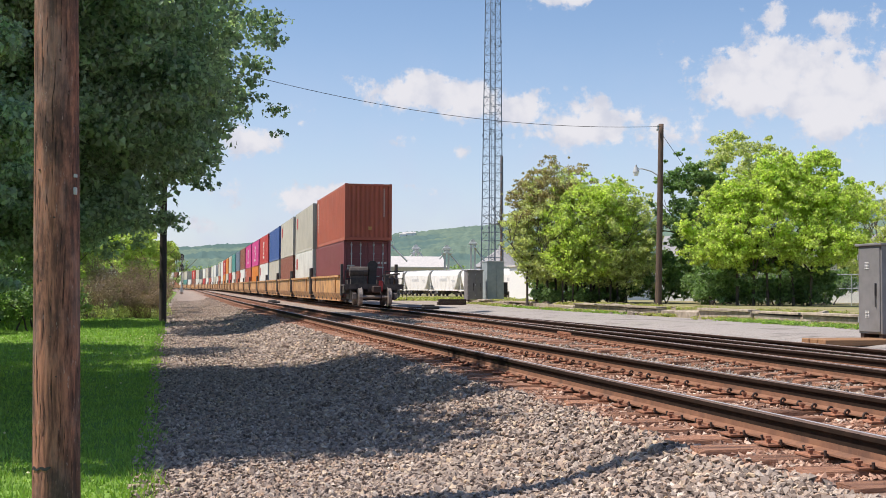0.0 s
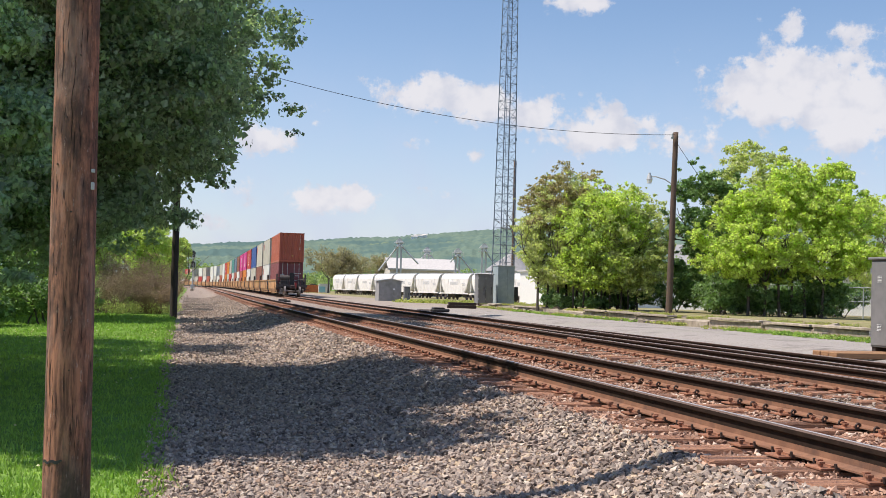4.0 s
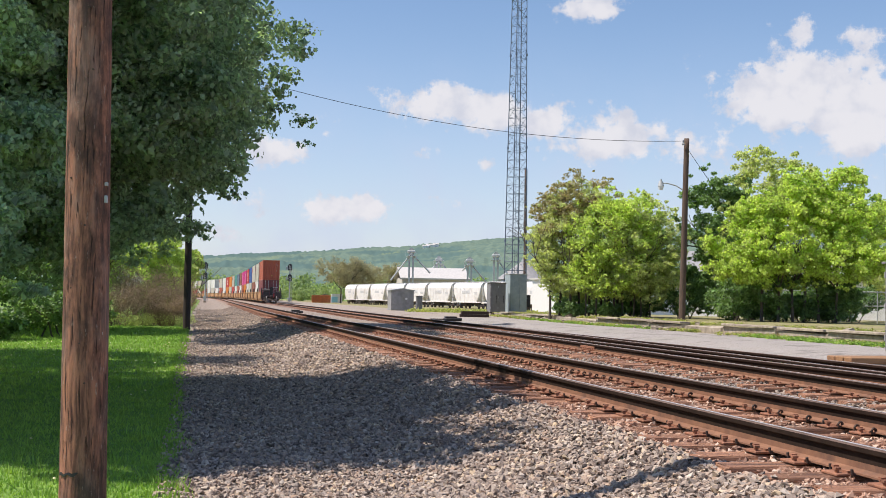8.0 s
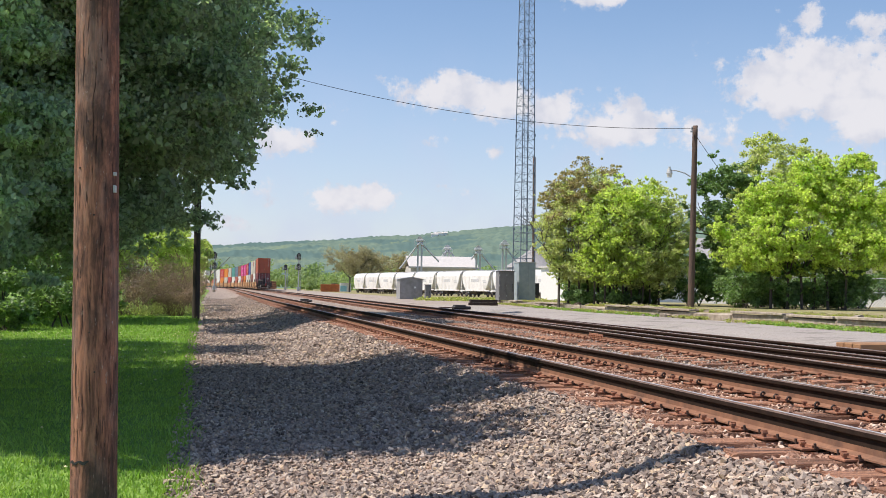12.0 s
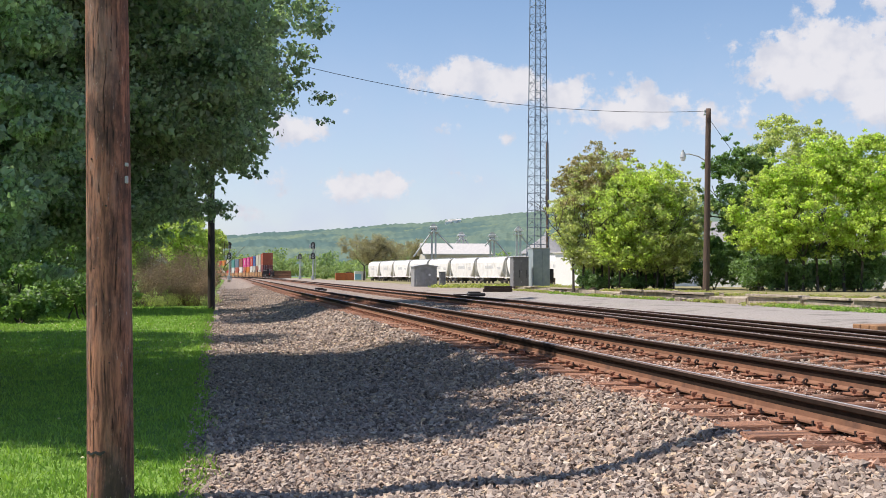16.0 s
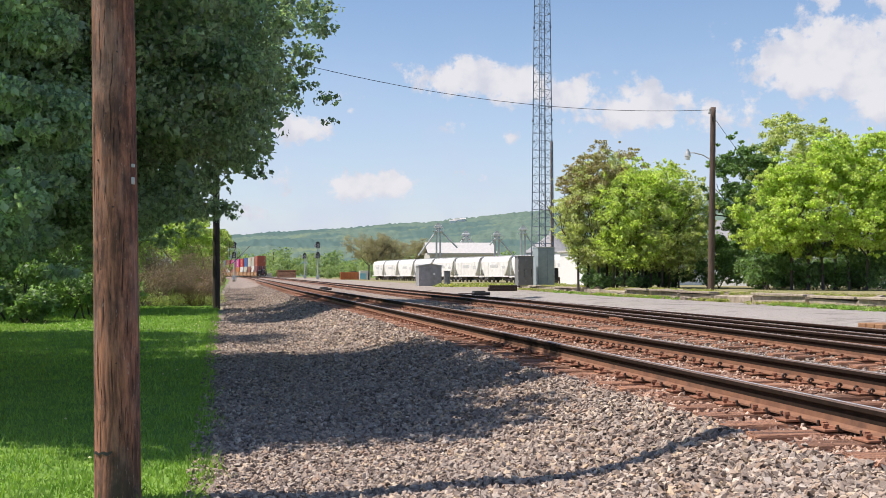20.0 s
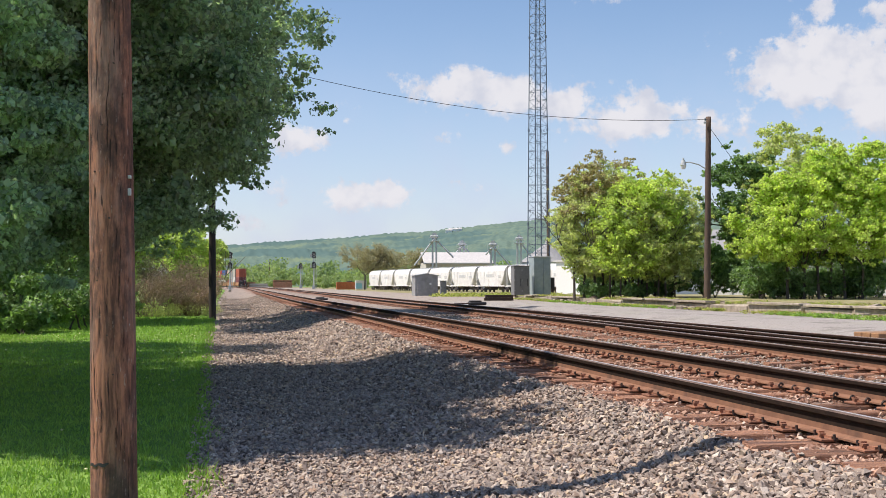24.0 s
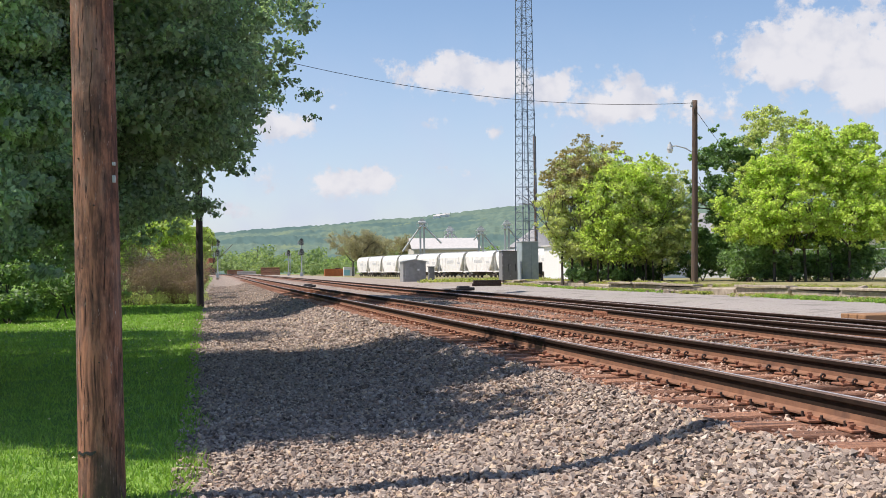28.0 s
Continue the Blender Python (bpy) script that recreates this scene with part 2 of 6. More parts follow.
def define_materials():
    M["pole"] = pole_wood()
    M["pole_dark"] = surface("dark_pole_wood", (0.06, 0.045, 0.037), (0.03, 0.024, 0.02), 9, 0.9, 0.4, 50, stretch=(3, 3, 0.25))
    M["pole_grey"] = surface("brown_pole_wood", (0.13, 0.085, 0.06), (0.07, 0.05, 0.04), 9, 0.9, 0.4, 50, stretch=(3, 3, 0.25))
    M["rail"] = surface("rusty_rail_steel", (0.27, 0.135, 0.078), (0.19, 0.092, 0.055), 7, 0.9, 0.3, 90, stain=(0.12, 0.065, 0.045), stain_scale=3)
    M["rail_top"] = surface("polished_rail_head", (0.78, 0.72, 0.68), (0.62, 0.55, 0.51), 14, 0.38, metallic=0.6)
    M["rail_head"] = surface("brown_rail_head", (0.15, 0.10, 0.08), (0.10, 0.068, 0.055), 9, 0.6, 0.1, 80, spec=0.3)
    # Greasy head sides; on the upper web the colour also holds the head's shadow.
    M["rail_side"] = surface("greasy_shaded_rail_web", (0.034, 0.021, 0.015), (0.02, 0.013, 0.01), 9, 0.9, 0.2, 80, spec=0.15)
    M["tie"] = surface("weathered_tie_wood", (0.54, 0.275, 0.165), (0.28, 0.14, 0.09), 9, 0.9, 1.0, 40, stretch=(0.3, 5, 5), vary=0.3, stain=(0.09, 0.055, 0.045), stain_scale=2.5, bump_dist=0.025)
    M["rust"] = surface("rusted_iron", (0.34, 0.15, 0.085), (0.20, 0.095, 0.06), 20, 0.85, 0.4, 80, vary=0.2)
    M["iron_dark"] = surface("dark_rusted_iron", (0.075, 0.042, 0.032), (0.035, 0.024, 0.02), 20, 0.7, 0.3, 80, vary=0.2)
    M["stone"] = stone_material("ballast_stone", ((0.0, (0.12, 0.092, 0.078)), (1.0, (0.62, 0.54, 0.455)), (0.25, (0.25, 0.20, 0.168)), (0.5, (0.375, 0.315, 0.268)), (0.7, (0.375, 0.265, 0.195)), (0.84, (0.475, 0.41, 0.355)), (0.94, (0.53, 0.40, 0.265))), (0.42, 0.345, 0.285), 0.3)
    M["stone_brown"] = stone_material("rust_dusted_stone", ((0.0, (0.20, 0.12, 0.09)), (1.0, (0.64, 0.53, 0.44)), (0.4, (0.39, 0.245, 0.18)), (0.75, (0.52, 0.345, 0.25))), (0.45, 0.245, 0.165), 0.5)
    M["grass"] = surface("lawn_grass", (0.27, 0.40, 0.085), (0.19, 0.32, 0.07), 2.0, 0.6, island=0.25, world=True, through_light=0.35, spec=0.25)
    M["leaf_dark"] = surface("maple_leaves", (0.30, 0.395, 0.30), (0.225, 0.31, 0.235), 1.2, 0.55, island=0.45, world=True, through_light=0.48, spec=0.35)
    M["leaf_mid"] = surface("mid_green_leaves", (0.44, 0.51, 0.19), (0.32, 0.41, 0.15), 1.2, 0.5, island=0.3, world=True, through_light=0.45, spec=0.3)
    M["leaf_lime"] = surface("bright_green_leaves", (0.53, 0.60, 0.195), (0.40, 0.48, 0.155), 1.0, 0.5, island=0.42, world=True, through_light=0.55, spec=0.3)
    M["leaf_grey"] = surface("grey_green_leaves", (0.54, 0.56, 0.31), (0.43, 0.46, 0.255), 1.2, 0.5, island=0.32, world=True, through_light=0.52, spec=0.3)
    M["leaf_olive"] = surface("bronze_green_leaves", (0.42, 0.34, 0.21), (0.30, 0.27, 0.16), 1.2, 0.55, island=0.3, world=True, through_light=0.4, spec=0.3)
    M["leaf_far"] = surface("distant_leaves", (0.30, 0.37, 0.20), (0.22, 0.295, 0.175), 0.1, 0.7, island=0.12, world=True, through_light=0.45, spec=0.1)
    # For deep green trees, and for undergrowth with its shade put into the colour.
    M["leaf_deep"] = surface("deep_green_and_shaded_leaves", (0.19, 0.29, 0.12), (0.13, 0.215, 0.085), 1.2, 0.5, island=0.4, world=True, through_light=0.4, spec=0.35)
    M["wheel"] = surface("worn_wheel_steel", (0.30, 0.27, 0.25), (0.20, 0.175, 0.16), 12, 0.5, 0.1, 60, metallic=0.3)
    M["twig"] = surface("dry_twigs", (0.34, 0.25, 0.20), (0.22, 0.16, 0.13), 5, 0.9, island=0.3, through_light=0.25)
    M["weed"] = surface("dull_weeds", (0.42, 0.43, 0.12), (0.30, 0.34, 0.10), 1.0, 0.7, island=0.3, world=True, through_light=0.3)
    M["bud"] = surface("brown_buds", (0.40, 0.36, 0.27), (0.31, 0.28, 0.21), 0.5, 0.8, island=0.25, world=True, through_light=0.4)
    M["bark"] = surface("grey_bark", (0.12, 0.10, 0.085), (0.06, 0.05, 0.042), 8, 0.95, 0.6, 40, stretch=(3, 3, 0.5))
    M["galv"] = surface("galvanised_steel", (0.50, 0.52, 0.52), (0.38, 0.40, 0.40), 5, 0.55, metallic=0.2)
    M["tower"] = surface("grey_tower_steel", (0.17, 0.21, 0.26), (0.12, 0.15, 0.19), 5, 0.55, metallic=0.3)
    M["cabinet"] = surface("grey_cabinet_paint", (0.33, 0.32, 0.315), (0.27, 0.265, 0.26), 3, 0.5, 0.05, 30, stain=(0.22, 0.21, 0.20), stain_scale=1.4)
    M["cabinet_dark"] = surface("dark_grey_cabinet_paint", (0.215, 0.21, 0.21), (0.17, 0.168, 0.17), 3, 0.5, 0.05, 30, stain=(0.25, 0.23, 0.21), stain_scale=1.2, stain_at=(0.55, 0.8))
    M["shelter"] = surface("blue_grey_shelter_metal", (0.36, 0.42, 0.43), (0.29, 0.345, 0.355), 3, 0.5, metallic=0.1)
    M["black"] = surface("black_paint", (0.02, 0.02, 0.022), (0.032, 0.03, 0.03), 8, 0.6)
    M["white"] = surface("white_paint", (0.78, 0.78, 0.76), (0.70, 0.70, 0.68), 4, 0.5)
    M["hopper"] = surface("white_hopper_paint", (0.82, 0.80, 0.77), (0.70, 0.68, 0.65), 1.5, 0.5, stain=(0.42, 0.38, 0.33), stain_scale=0.5, stain_at=(0.52, 0.75), vary=0.06)
    M["roof_white"] = surface("white_metal_roof", (0.58, 0.555, 0.53), (0.48, 0.465, 0.445), 2, 0.6)
    M["wall_cream"] = surface("cream_metal_wall", (0.60, 0.57, 0.50), (0.52, 0.50, 0.45), 2, 0.6)
    M["concrete"] = surface("old_concrete", (0.46, 0.39, 0.31), (0.28, 0.235, 0.18), 5, 0.95, 0.5, 30, stain=(0.14, 0.11, 0.085), stain_scale=0.9, vary=0.15)
    M["timber"] = surface("orange_brown_timber", (0.34, 0.19, 0.09), (0.24, 0.13, 0.07), 6, 0.85, 0.4, 40, stretch=(0.4, 4, 4))
    M["yellow_car"] = surface("faded_yellow_car_paint", (0.56, 0.31, 0.125), (0.46, 0.235, 0.09), 1.5, 0.65, stain=(0.17, 0.085, 0.05), stain_scale=1.3, stain_at=(0.42, 0.68), vary=0.12)
    M["car_under"] = surface("grimy_underframe", (0.10, 0.082, 0.075), (0.05, 0.042, 0.04), 6, 0.75, 0.2, 40)
    M["red_tag"] = surface("red_paint", (0.42, 0.04, 0.035), (0.33, 0.035, 0.03), 6, 0.6)


def box_paint(name, colour, wear=(0.2, 0.13, 0.1)):
    a = colour
    b = tuple(c * 0.82 for c in colour)
    return surface(name, a, b, 0.9, 0.55, stain=tuple(0.6 * c + 0.4 * w for c, w in zip(colour, wear)), stain_scale=0.5, stain_at=(0.55, 0.8), vary=0.05)


define_materials()


# ---------------------------------------------------------------- mesh helpers
def thing(name, at, label, category, group="", rz=0.0):
    ob = new(name)
    ob.matrix_basis = pose(*at, 0, 0, rz)
    return tagged(ob, label, category, group)


def part(name, bm, material, parent, label="", smooth=False):
    me = bpy.data.meshes.new(name)
    bm.normal_update()
    bm.to_mesh(me)
    bm.free()
    return part_mesh(name, me, material, parent, label, smooth)


def part_mesh(name, me, material, parent, label="", smooth=False):
    for m in (material if isinstance(material, (list, tuple)) else [material]):
        me.materials.append(m)
    if smooth:
        me.polygons.foreach_set("use_smooth", [True] * len(me.polygons))
    ob = new(name, me)
    ob.parent = parent
    return tagged(ob, label)


def solo(name, bm, material, at, label, category, group="", kind="", rz=0.0, smooth=False):
    ob = part(name, bm, material, None, "", smooth)
    ob.matrix_basis = pose(*at, 0, 0, rz)
    return tagged(ob, label, category, group, kind)


def arrays(name, verts, faces, material):
    """A mesh from numpy arrays, all faces with the same number of corners."""
    me = bpy.data.meshes.new(name)
    verts, faces = np.asarray(verts, np.float32), np.asarray(faces, np.int32)
    k = faces.shape[1]
    me.vertices.add(len(verts))
    me.vertices.foreach_set("co", verts.ravel())
    me.loops.add(faces.size)
    me.loops.foreach_set("vertex_index", faces.ravel())
    me.polygons.add(len(faces))
    me.polygons.foreach_set("loop_start", np.arange(0, faces.size, k, dtype=np.int32))
    me.polygons.foreach_set("use_smooth", [False] * len(faces))
    me.update(calc_edges=True)
    me.validate()
    if material:
        me.materials.append(material)
    return me


def block(bm, x0, x1, y0, y1, z0, z1, bevel=0.0, m=None):
    r = bmesh.ops.create_cube(bm, size=1, matrix=(m or Matrix()) @ Matrix.Translation(((x0 + x1) / 2, (y0 + y1) / 2, (z0 + z1) / 2)) @ Matrix.Diagonal((x1 - x0, y1 - y0, z1 - z0, 1)))
    if bevel:
        edges = list({e for v in r["verts"] for e in v.link_edges})
        bmesh.ops.bevel(bm, geom=edges, offset=bevel, segments=1, affect="EDGES")
    return bm


def boxed(x0, x1, y0, y1, z0, z1, bevel=0.0, m=None):
    return block(bmesh.new(), x0, x1, y0, y1, z0, z1, bevel, m)


def rod(bm, a, b, r, r2=None, seg=8):
    a, b = Vector(a), Vector(b)
    d = b - a
    m = Matrix.Translation((a + b) / 2) @ d.to_track_quat("Z", "Y").to_matrix().to_4x4()
    bmesh.ops.create_cone(bm, cap_ends=True, segments=seg, radius1=r, radius2=r if r2 is None else r2, depth=d.length, matrix=m)
    return bm


def prism(bm, outline, y0, y1, m=None):
    """Extrudes an x,z outline from y0 to y1."""
    m = m or Matrix()
    a = [bm.verts.new(m @ Vector((x, y0, z))) for x, z in outline]
    b = [bm.verts.new(m @ Vector((x, y1, z))) for x, z in outline]
    k = len(a)
    bm.faces.new(a)
    bm.faces.new(b[::-1])
    for i in range(k):
        bm.faces.new((a[(i + 1) % k], a[i], b[i], b[(i + 1) % k]))
    bmesh.ops.recalc_face_normals(bm, faces=bm.faces)
    return bm


# ---------------------------------------------------------------- plan of the line
# heading of the line (degrees left of +y) by distance along it
HEAD_S = (-60, 50, 80, 230, 290, 340, 410, 480, 700, 1100)
HEAD_A = (11.0, 11.0, 10.35, 10.2, 10.8, 12.3, 15.5, 19.0, 27.0, 33.0)
BASE = 10.5                                    # the far track's centre, right of the camera's line
STEP = 2.0
_s = np.arange(-60, 1100 + STEP, STEP)
_a = np.radians(np.interp(_s, HEAD_S, HEAD_A))
_k = int(60 / STEP)
_bx = np.cumsum(-np.sin(_a) * STEP)
_by = np.cumsum(np.cos(_a) * STEP)
_bx += BASE * math.cos(radians(11)) - _bx[_k]
_by += BASE * math.sin(radians(11)) - _by[_k]


def line_xy(s, p):
    """Plan place of a point s metres along the line, p metres right of the camera's own parallel."""
    s, p = np.asarray(s, float), np.asarray(p, float)
    a = np.radians(np.interp(s, HEAD_S, HEAD_A))
    x = np.interp(s, _s, _bx)
    y = np.interp(s, _s, _by)
    over = np.maximum(s - _s[-1], 0)
    under = np.minimum(s - _s[0], 0)
    x = x - np.sin(a) * (over + under)
    y = y + np.cos(a) * (over + under)
    q = p - BASE
    return x + q * np.cos(a), y + q * np.sin(a)


def line_pose(s, p, z, turn=0.0):
    x, y = line_xy(s, p)
    return pose(float(x), float(y), z, 0, 0, float(np.interp(s, HEAD_S, HEAD_A)) + turn)


T1, GAUGE = 4.95, 1.505
RAIL1, RAIL2 = 0.597, 0.55                      # railhead heights


def T2(s):
    """Centre of the far track; it swings out a little beyond the turnout."""
    k = np.clip((np.asarray(s, float) - 55) / 65, 0, 1)
    return BASE - 0.42 * (1 - k * k * (3 - 2 * k))


# cross-section of the ground
SEC_P = (-4000, -40, -3, -0.2, 0.6, 2.1, 2.7, 3.5, 3.8, 6.1, 6.5, 7.3, 8.1, 8.5, 12.0, 12.4, 13.3, 14.2, 15.6, 19.9, 20.15, 24, 60, 4000)
SEC_Z = (0.0, 0.0, 0.02, 0.0, -0.02, 0.02, 0.12, 0.36, 0.36, 0.372, 0.37, 0.27, 0.31, 0.325, 0.325, 0.33, 0.35, 0.43, 0.42, 0.35, 0.62, 0.68, 0.55, 0.0)


def ground_z(s, p):
    s, p = np.asarray(s, float), np.asarray(p, float)
    z = np.interp(p, SEC_P, SEC_Z)
    # the old platform ends at 76 m
    flat = np.interp(p, (14, 20, 4000), (0.43, 0.45, 0.0))
    z = np.where((p > 19.9) & (s > 76), flat, z)
    k = np.clip((s - 58) / 18, 0, 1)
    z = np.where((p > 14.2) & (p <= 19.9), z + (flat - z) * k, z)
    # the yard lies lower
    return z - 0.45 * np.clip((s - 100) / 45, 0, 1) * np.clip((p - 20) / 8, 0, 1)


# ---------------------------------------------------------------- ground
def ground_material():
    m = bpy.data.materials.new("ground_cover")
    m.use_nodes = True
    t = m.node_tree
    t.nodes.clear()
    n = Nodes(t)
    co = n.add("ShaderNodeNewGeometry").outputs["Position"]
    kind = n.add("ShaderNodeAttribute")
    kind.attribute_name = "across"
    edge = n.math("MULTIPLY", n.math("SUBTRACT", n.noise(co, 1.3, 5.0, 0.65), 0.5), 1.1)
    p = n.math("ADD", kind.outputs["Fac"], edge)
    # gravel
    stones = n.add("ShaderNodeTexVoronoi", Vector=co, Scale=17.0)
    tone = n.add("ShaderNodeSeparateColor", Color=stones.outputs["Color"]).outputs[0]
    gravel = n.mix(tone, (0.14, 0.113, 0.094), (0.38, 0.315, 0.265))
    gravel = n.mix(n.ramp(n.noise(co, 0.5, 5.0), 0.4, 0.7), gravel, (0.30, 0.24, 0.195))
    rusty = n.mix(tone, (0.17, 0.115, 0.092), (0.36, 0.25, 0.19))
    road = n.mix(n.noise(co, 9.0, 6.0, 0.7), (0.22, 0.20, 0.185), (0.47, 0.43, 0.395))
    road = n.mix(n.ramp(n.noise(co, 0.35, 4.0), 0.5, 0.7), road, (0.33, 0.31, 0.27))
    road = n.mix(n.ramp(n.noise(co, 0.8, 6.0, 0.7), 0.52, 0.66), road, (0.20, 0.18, 0.165))
    road = n.mix(n.ramp(n.noise(co, 26.0, 3.0, 0.6), 0.55, 0.7), road, (0.15, 0.14, 0.13))
    far = n.add("ShaderNodeAttribute")
    far.attribute_name = "along"
    dirt = n.mix(n.noise(co, 2.5, 6.0, 0.7), (0.19, 0.155, 0.13), (0.45, 0.385, 0.335))
    dirt = n.mix(n.ramp(n.noise(co, 0.22, 4.0), 0.42, 0.62), dirt, (0.33, 0.285, 0.23))
    dirt = n.mix(n.ramp(n.noise(co, 0.55, 6.0, 0.75), 0.55, 0.68), dirt, (0.13, 0.105, 0.09))
    there = n.math("ADD", far.outputs["Fac"], n.math("MULTIPLY", edge, 12.0))
    road = n.mix(n.ramp(there, 60.0, 74.0), road, dirt)
    grass = n.mix(n.ramp(n.noise(co, 2.2, 6.0, 0.7), 0.3, 0.7), (0.13, 0.24, 0.05), (0.21, 0.34, 0.065))
    grass = n.mix(n.ramp(n.noise(co, 0.12, 4.0), 0.45, 0.7), grass, (0.13, 0.18, 0.035))
    weeds = n.mix(n.ramp(n.noise(co, 1.1, 5.0, 0.65), 0.35, 0.65), (0.19, 0.20, 0.07), (0.34, 0.28, 0.17))
    lip = n.math("ADD", kind.outputs["Fac"], n.math("MULTIPLY", n.math("SUBTRACT", n.noise(co, 3.5, 5.0, 0.7), 0.5), 0.35))
    col = n.mix(n.ramp(lip, -0.2, -0.04), grass, gravel)
    col = n.mix(n.ramp(p, 3.1, 3.7), col, rusty)
    col = n.mix(n.ramp(p, 6.2, 6.9), col, gravel)
    col = n.mix(n.ramp(p, 8.6, 9.3), col, rusty)
    col = n.mix(n.ramp(p, 12.0, 13.0), col, road)
    col = n.mix(n.ramp(p, 19.2, 20.2), col, weeds)
    col = n.mix(n.ramp(p, 60.0, 110.0), col, grass)
    b = n.add("ShaderNodeBsdfPrincipled", Roughness=0.95)
    b.inputs["Specular IOR Level"].default_value = 0.2
    t.links.new(col, b.inputs["Base Color"])
    h = n.math("ADD", stones.outputs["Distance"], n.math("MULTIPLY", n.noise(co, 5.0, 5.0), 0.6))
    bump = n.add("ShaderNodeBump", Strength=0.8, Distance=0.03, Height=h)
    t.links.new(bump.outputs[0], b.inputs["Normal"])
    n.add("ShaderNodeOutputMaterial", Surface=b.outputs[0])
    return m


def rough_ground(x, y):
    """Small unevenness of the shoulder and lawn."""
    return 0.018 * np.sin(x * 2.1 + 1.3 * np.sin(y * 0.9)) * np.sin(y * 1.7 + 0.6) + 0.012 * np.sin(x * 4.7 - y * 3.1)


def make_ground():
    s = np.concatenate([np.arange(-60, -4, 4.0), np.arange(-4, 70, 0.5), np.arange(70, 200, 2.5), np.arange(200, 620, 10), np.geomspace(620, 4600, 24)])
    p = np.concatenate([-np.geomspace(4000, 14, 26), np.arange(-13, 27, 0.25), np.geomspace(28, 4000, 26)])
    p = np.unique(np.concatenate([p, [19.9, 20.15, 12.3, 13.3]]))
    ss, pp = np.meshgrid(s, p, indexing="ij")
    x, y = line_xy(ss, pp)
    z = ground_z(ss, pp)
    near = np.clip(1 - np.abs(pp - 4) / 20, 0, 1) * (ss < 80)
    z = z + rough_ground(x, y) * near
    # wide undulation
    z = z + np.where(np.abs(pp) > 40, -0.6 * np.clip((np.abs(pp) - 40) / 100, 0, 1), 0)
    ns, npp = ss.shape
    i = np.arange(ns * npp).reshape(ns, npp)
    f = np.stack([i[:-1, :-1], i[:-1, 1:], i[1:, 1:], i[1:, :-1]], -1).reshape(-1, 4)
    me = arrays("ground", np.stack([x, y, z], -1).reshape(-1, 3), f, ground_material())
    at = me.attributes.new("across", "FLOAT", "POINT")
    at.data.foreach_set("value", pp.ravel().astype(np.float32))
    at = me.attributes.new("along", "FLOAT", "POINT")
    at.data.foreach_set("value", ss.ravel().astype(np.float32))
    me.polygons.foreach_set("use_smooth", [True] * len(me.polygons))
    tagged(new("ground", me), "lawn, grey gravel shoulder and ballast beside railway tracks", "ground", kind="structure")


make_ground()


# ---------------------------------------------------------------- loose stones
def stone_shapes(rng, k=40):
    """Angular crushed stones: six-cornered chips, their hidden underside left open."""
    ang = np.radians((0, 120, 240, 60, 180, 300))
    v = np.stack([np.cos(ang), np.sin(ang), np.array((0.55, 0.55, 0.55, -0.5, -0.5, -0.5))], -1)
    v[3:, :2] *= 1.15
    f = np.array([(0, 1, 2), (0, 3, 1), (1, 3, 4), (1, 4, 2), (2, 4, 5), (2, 5, 0), (0, 5, 3)])
    out = []
    for _ in range(k):
        w = v * rng.uniform(0.75, 1.2, (6, 1)) + rng.normal(0, 0.13, (6, 3))
        out.append(w * np.array([1.2, rng.uniform(0.6, 1.0), rng.uniform(0.5, 1.0)]))
    return np.array(out), f


def scatter_stones(name, rng, s, p, size, material, label, sink=0.25):
    shapes, f = stone_shapes(rng)
    k = len(s)
    x, y = line_xy(s, p)
    z = ground_z(s, p) + rough_ground(x, y) * np.clip(1 - np.abs(p - 4) / 20, 0, 1)
    v = shapes[rng.integers(0, len(shapes), k)]
    a, b = rng.uniform(0, 2 * np.pi, k), rng.normal(0, 0.55, k)
    ca, sa, cb, sb = np.cos(a)[:, None], np.sin(a)[:, None], np.cos(b)[:, None], np.sin(b)[:, None]
    x1, z1 = v[..., 0] * cb - v[..., 2] * sb, v[..., 0] * sb + v[..., 2] * cb
    x2, y2 = x1 * ca - v[..., 1] * sa, x1 * sa + v[..., 1] * ca
    r = size[:, None]
    lift = rng.uniform(-0.5, 0.85, k)[:, None]
    co = np.stack([x[:, None] + x2 * r, y[:, None] + y2 * r, z[:, None] + (z1 + sink + lift) * r], -1).reshape(-1, 3)
    faces = (f[None] + (np.arange(k) * 6)[:, None, None]).reshape(-1, 3)
    me = arrays(name, co, faces, material)
    return tagged(new(name, me), label, "ballast", kind="stuff")


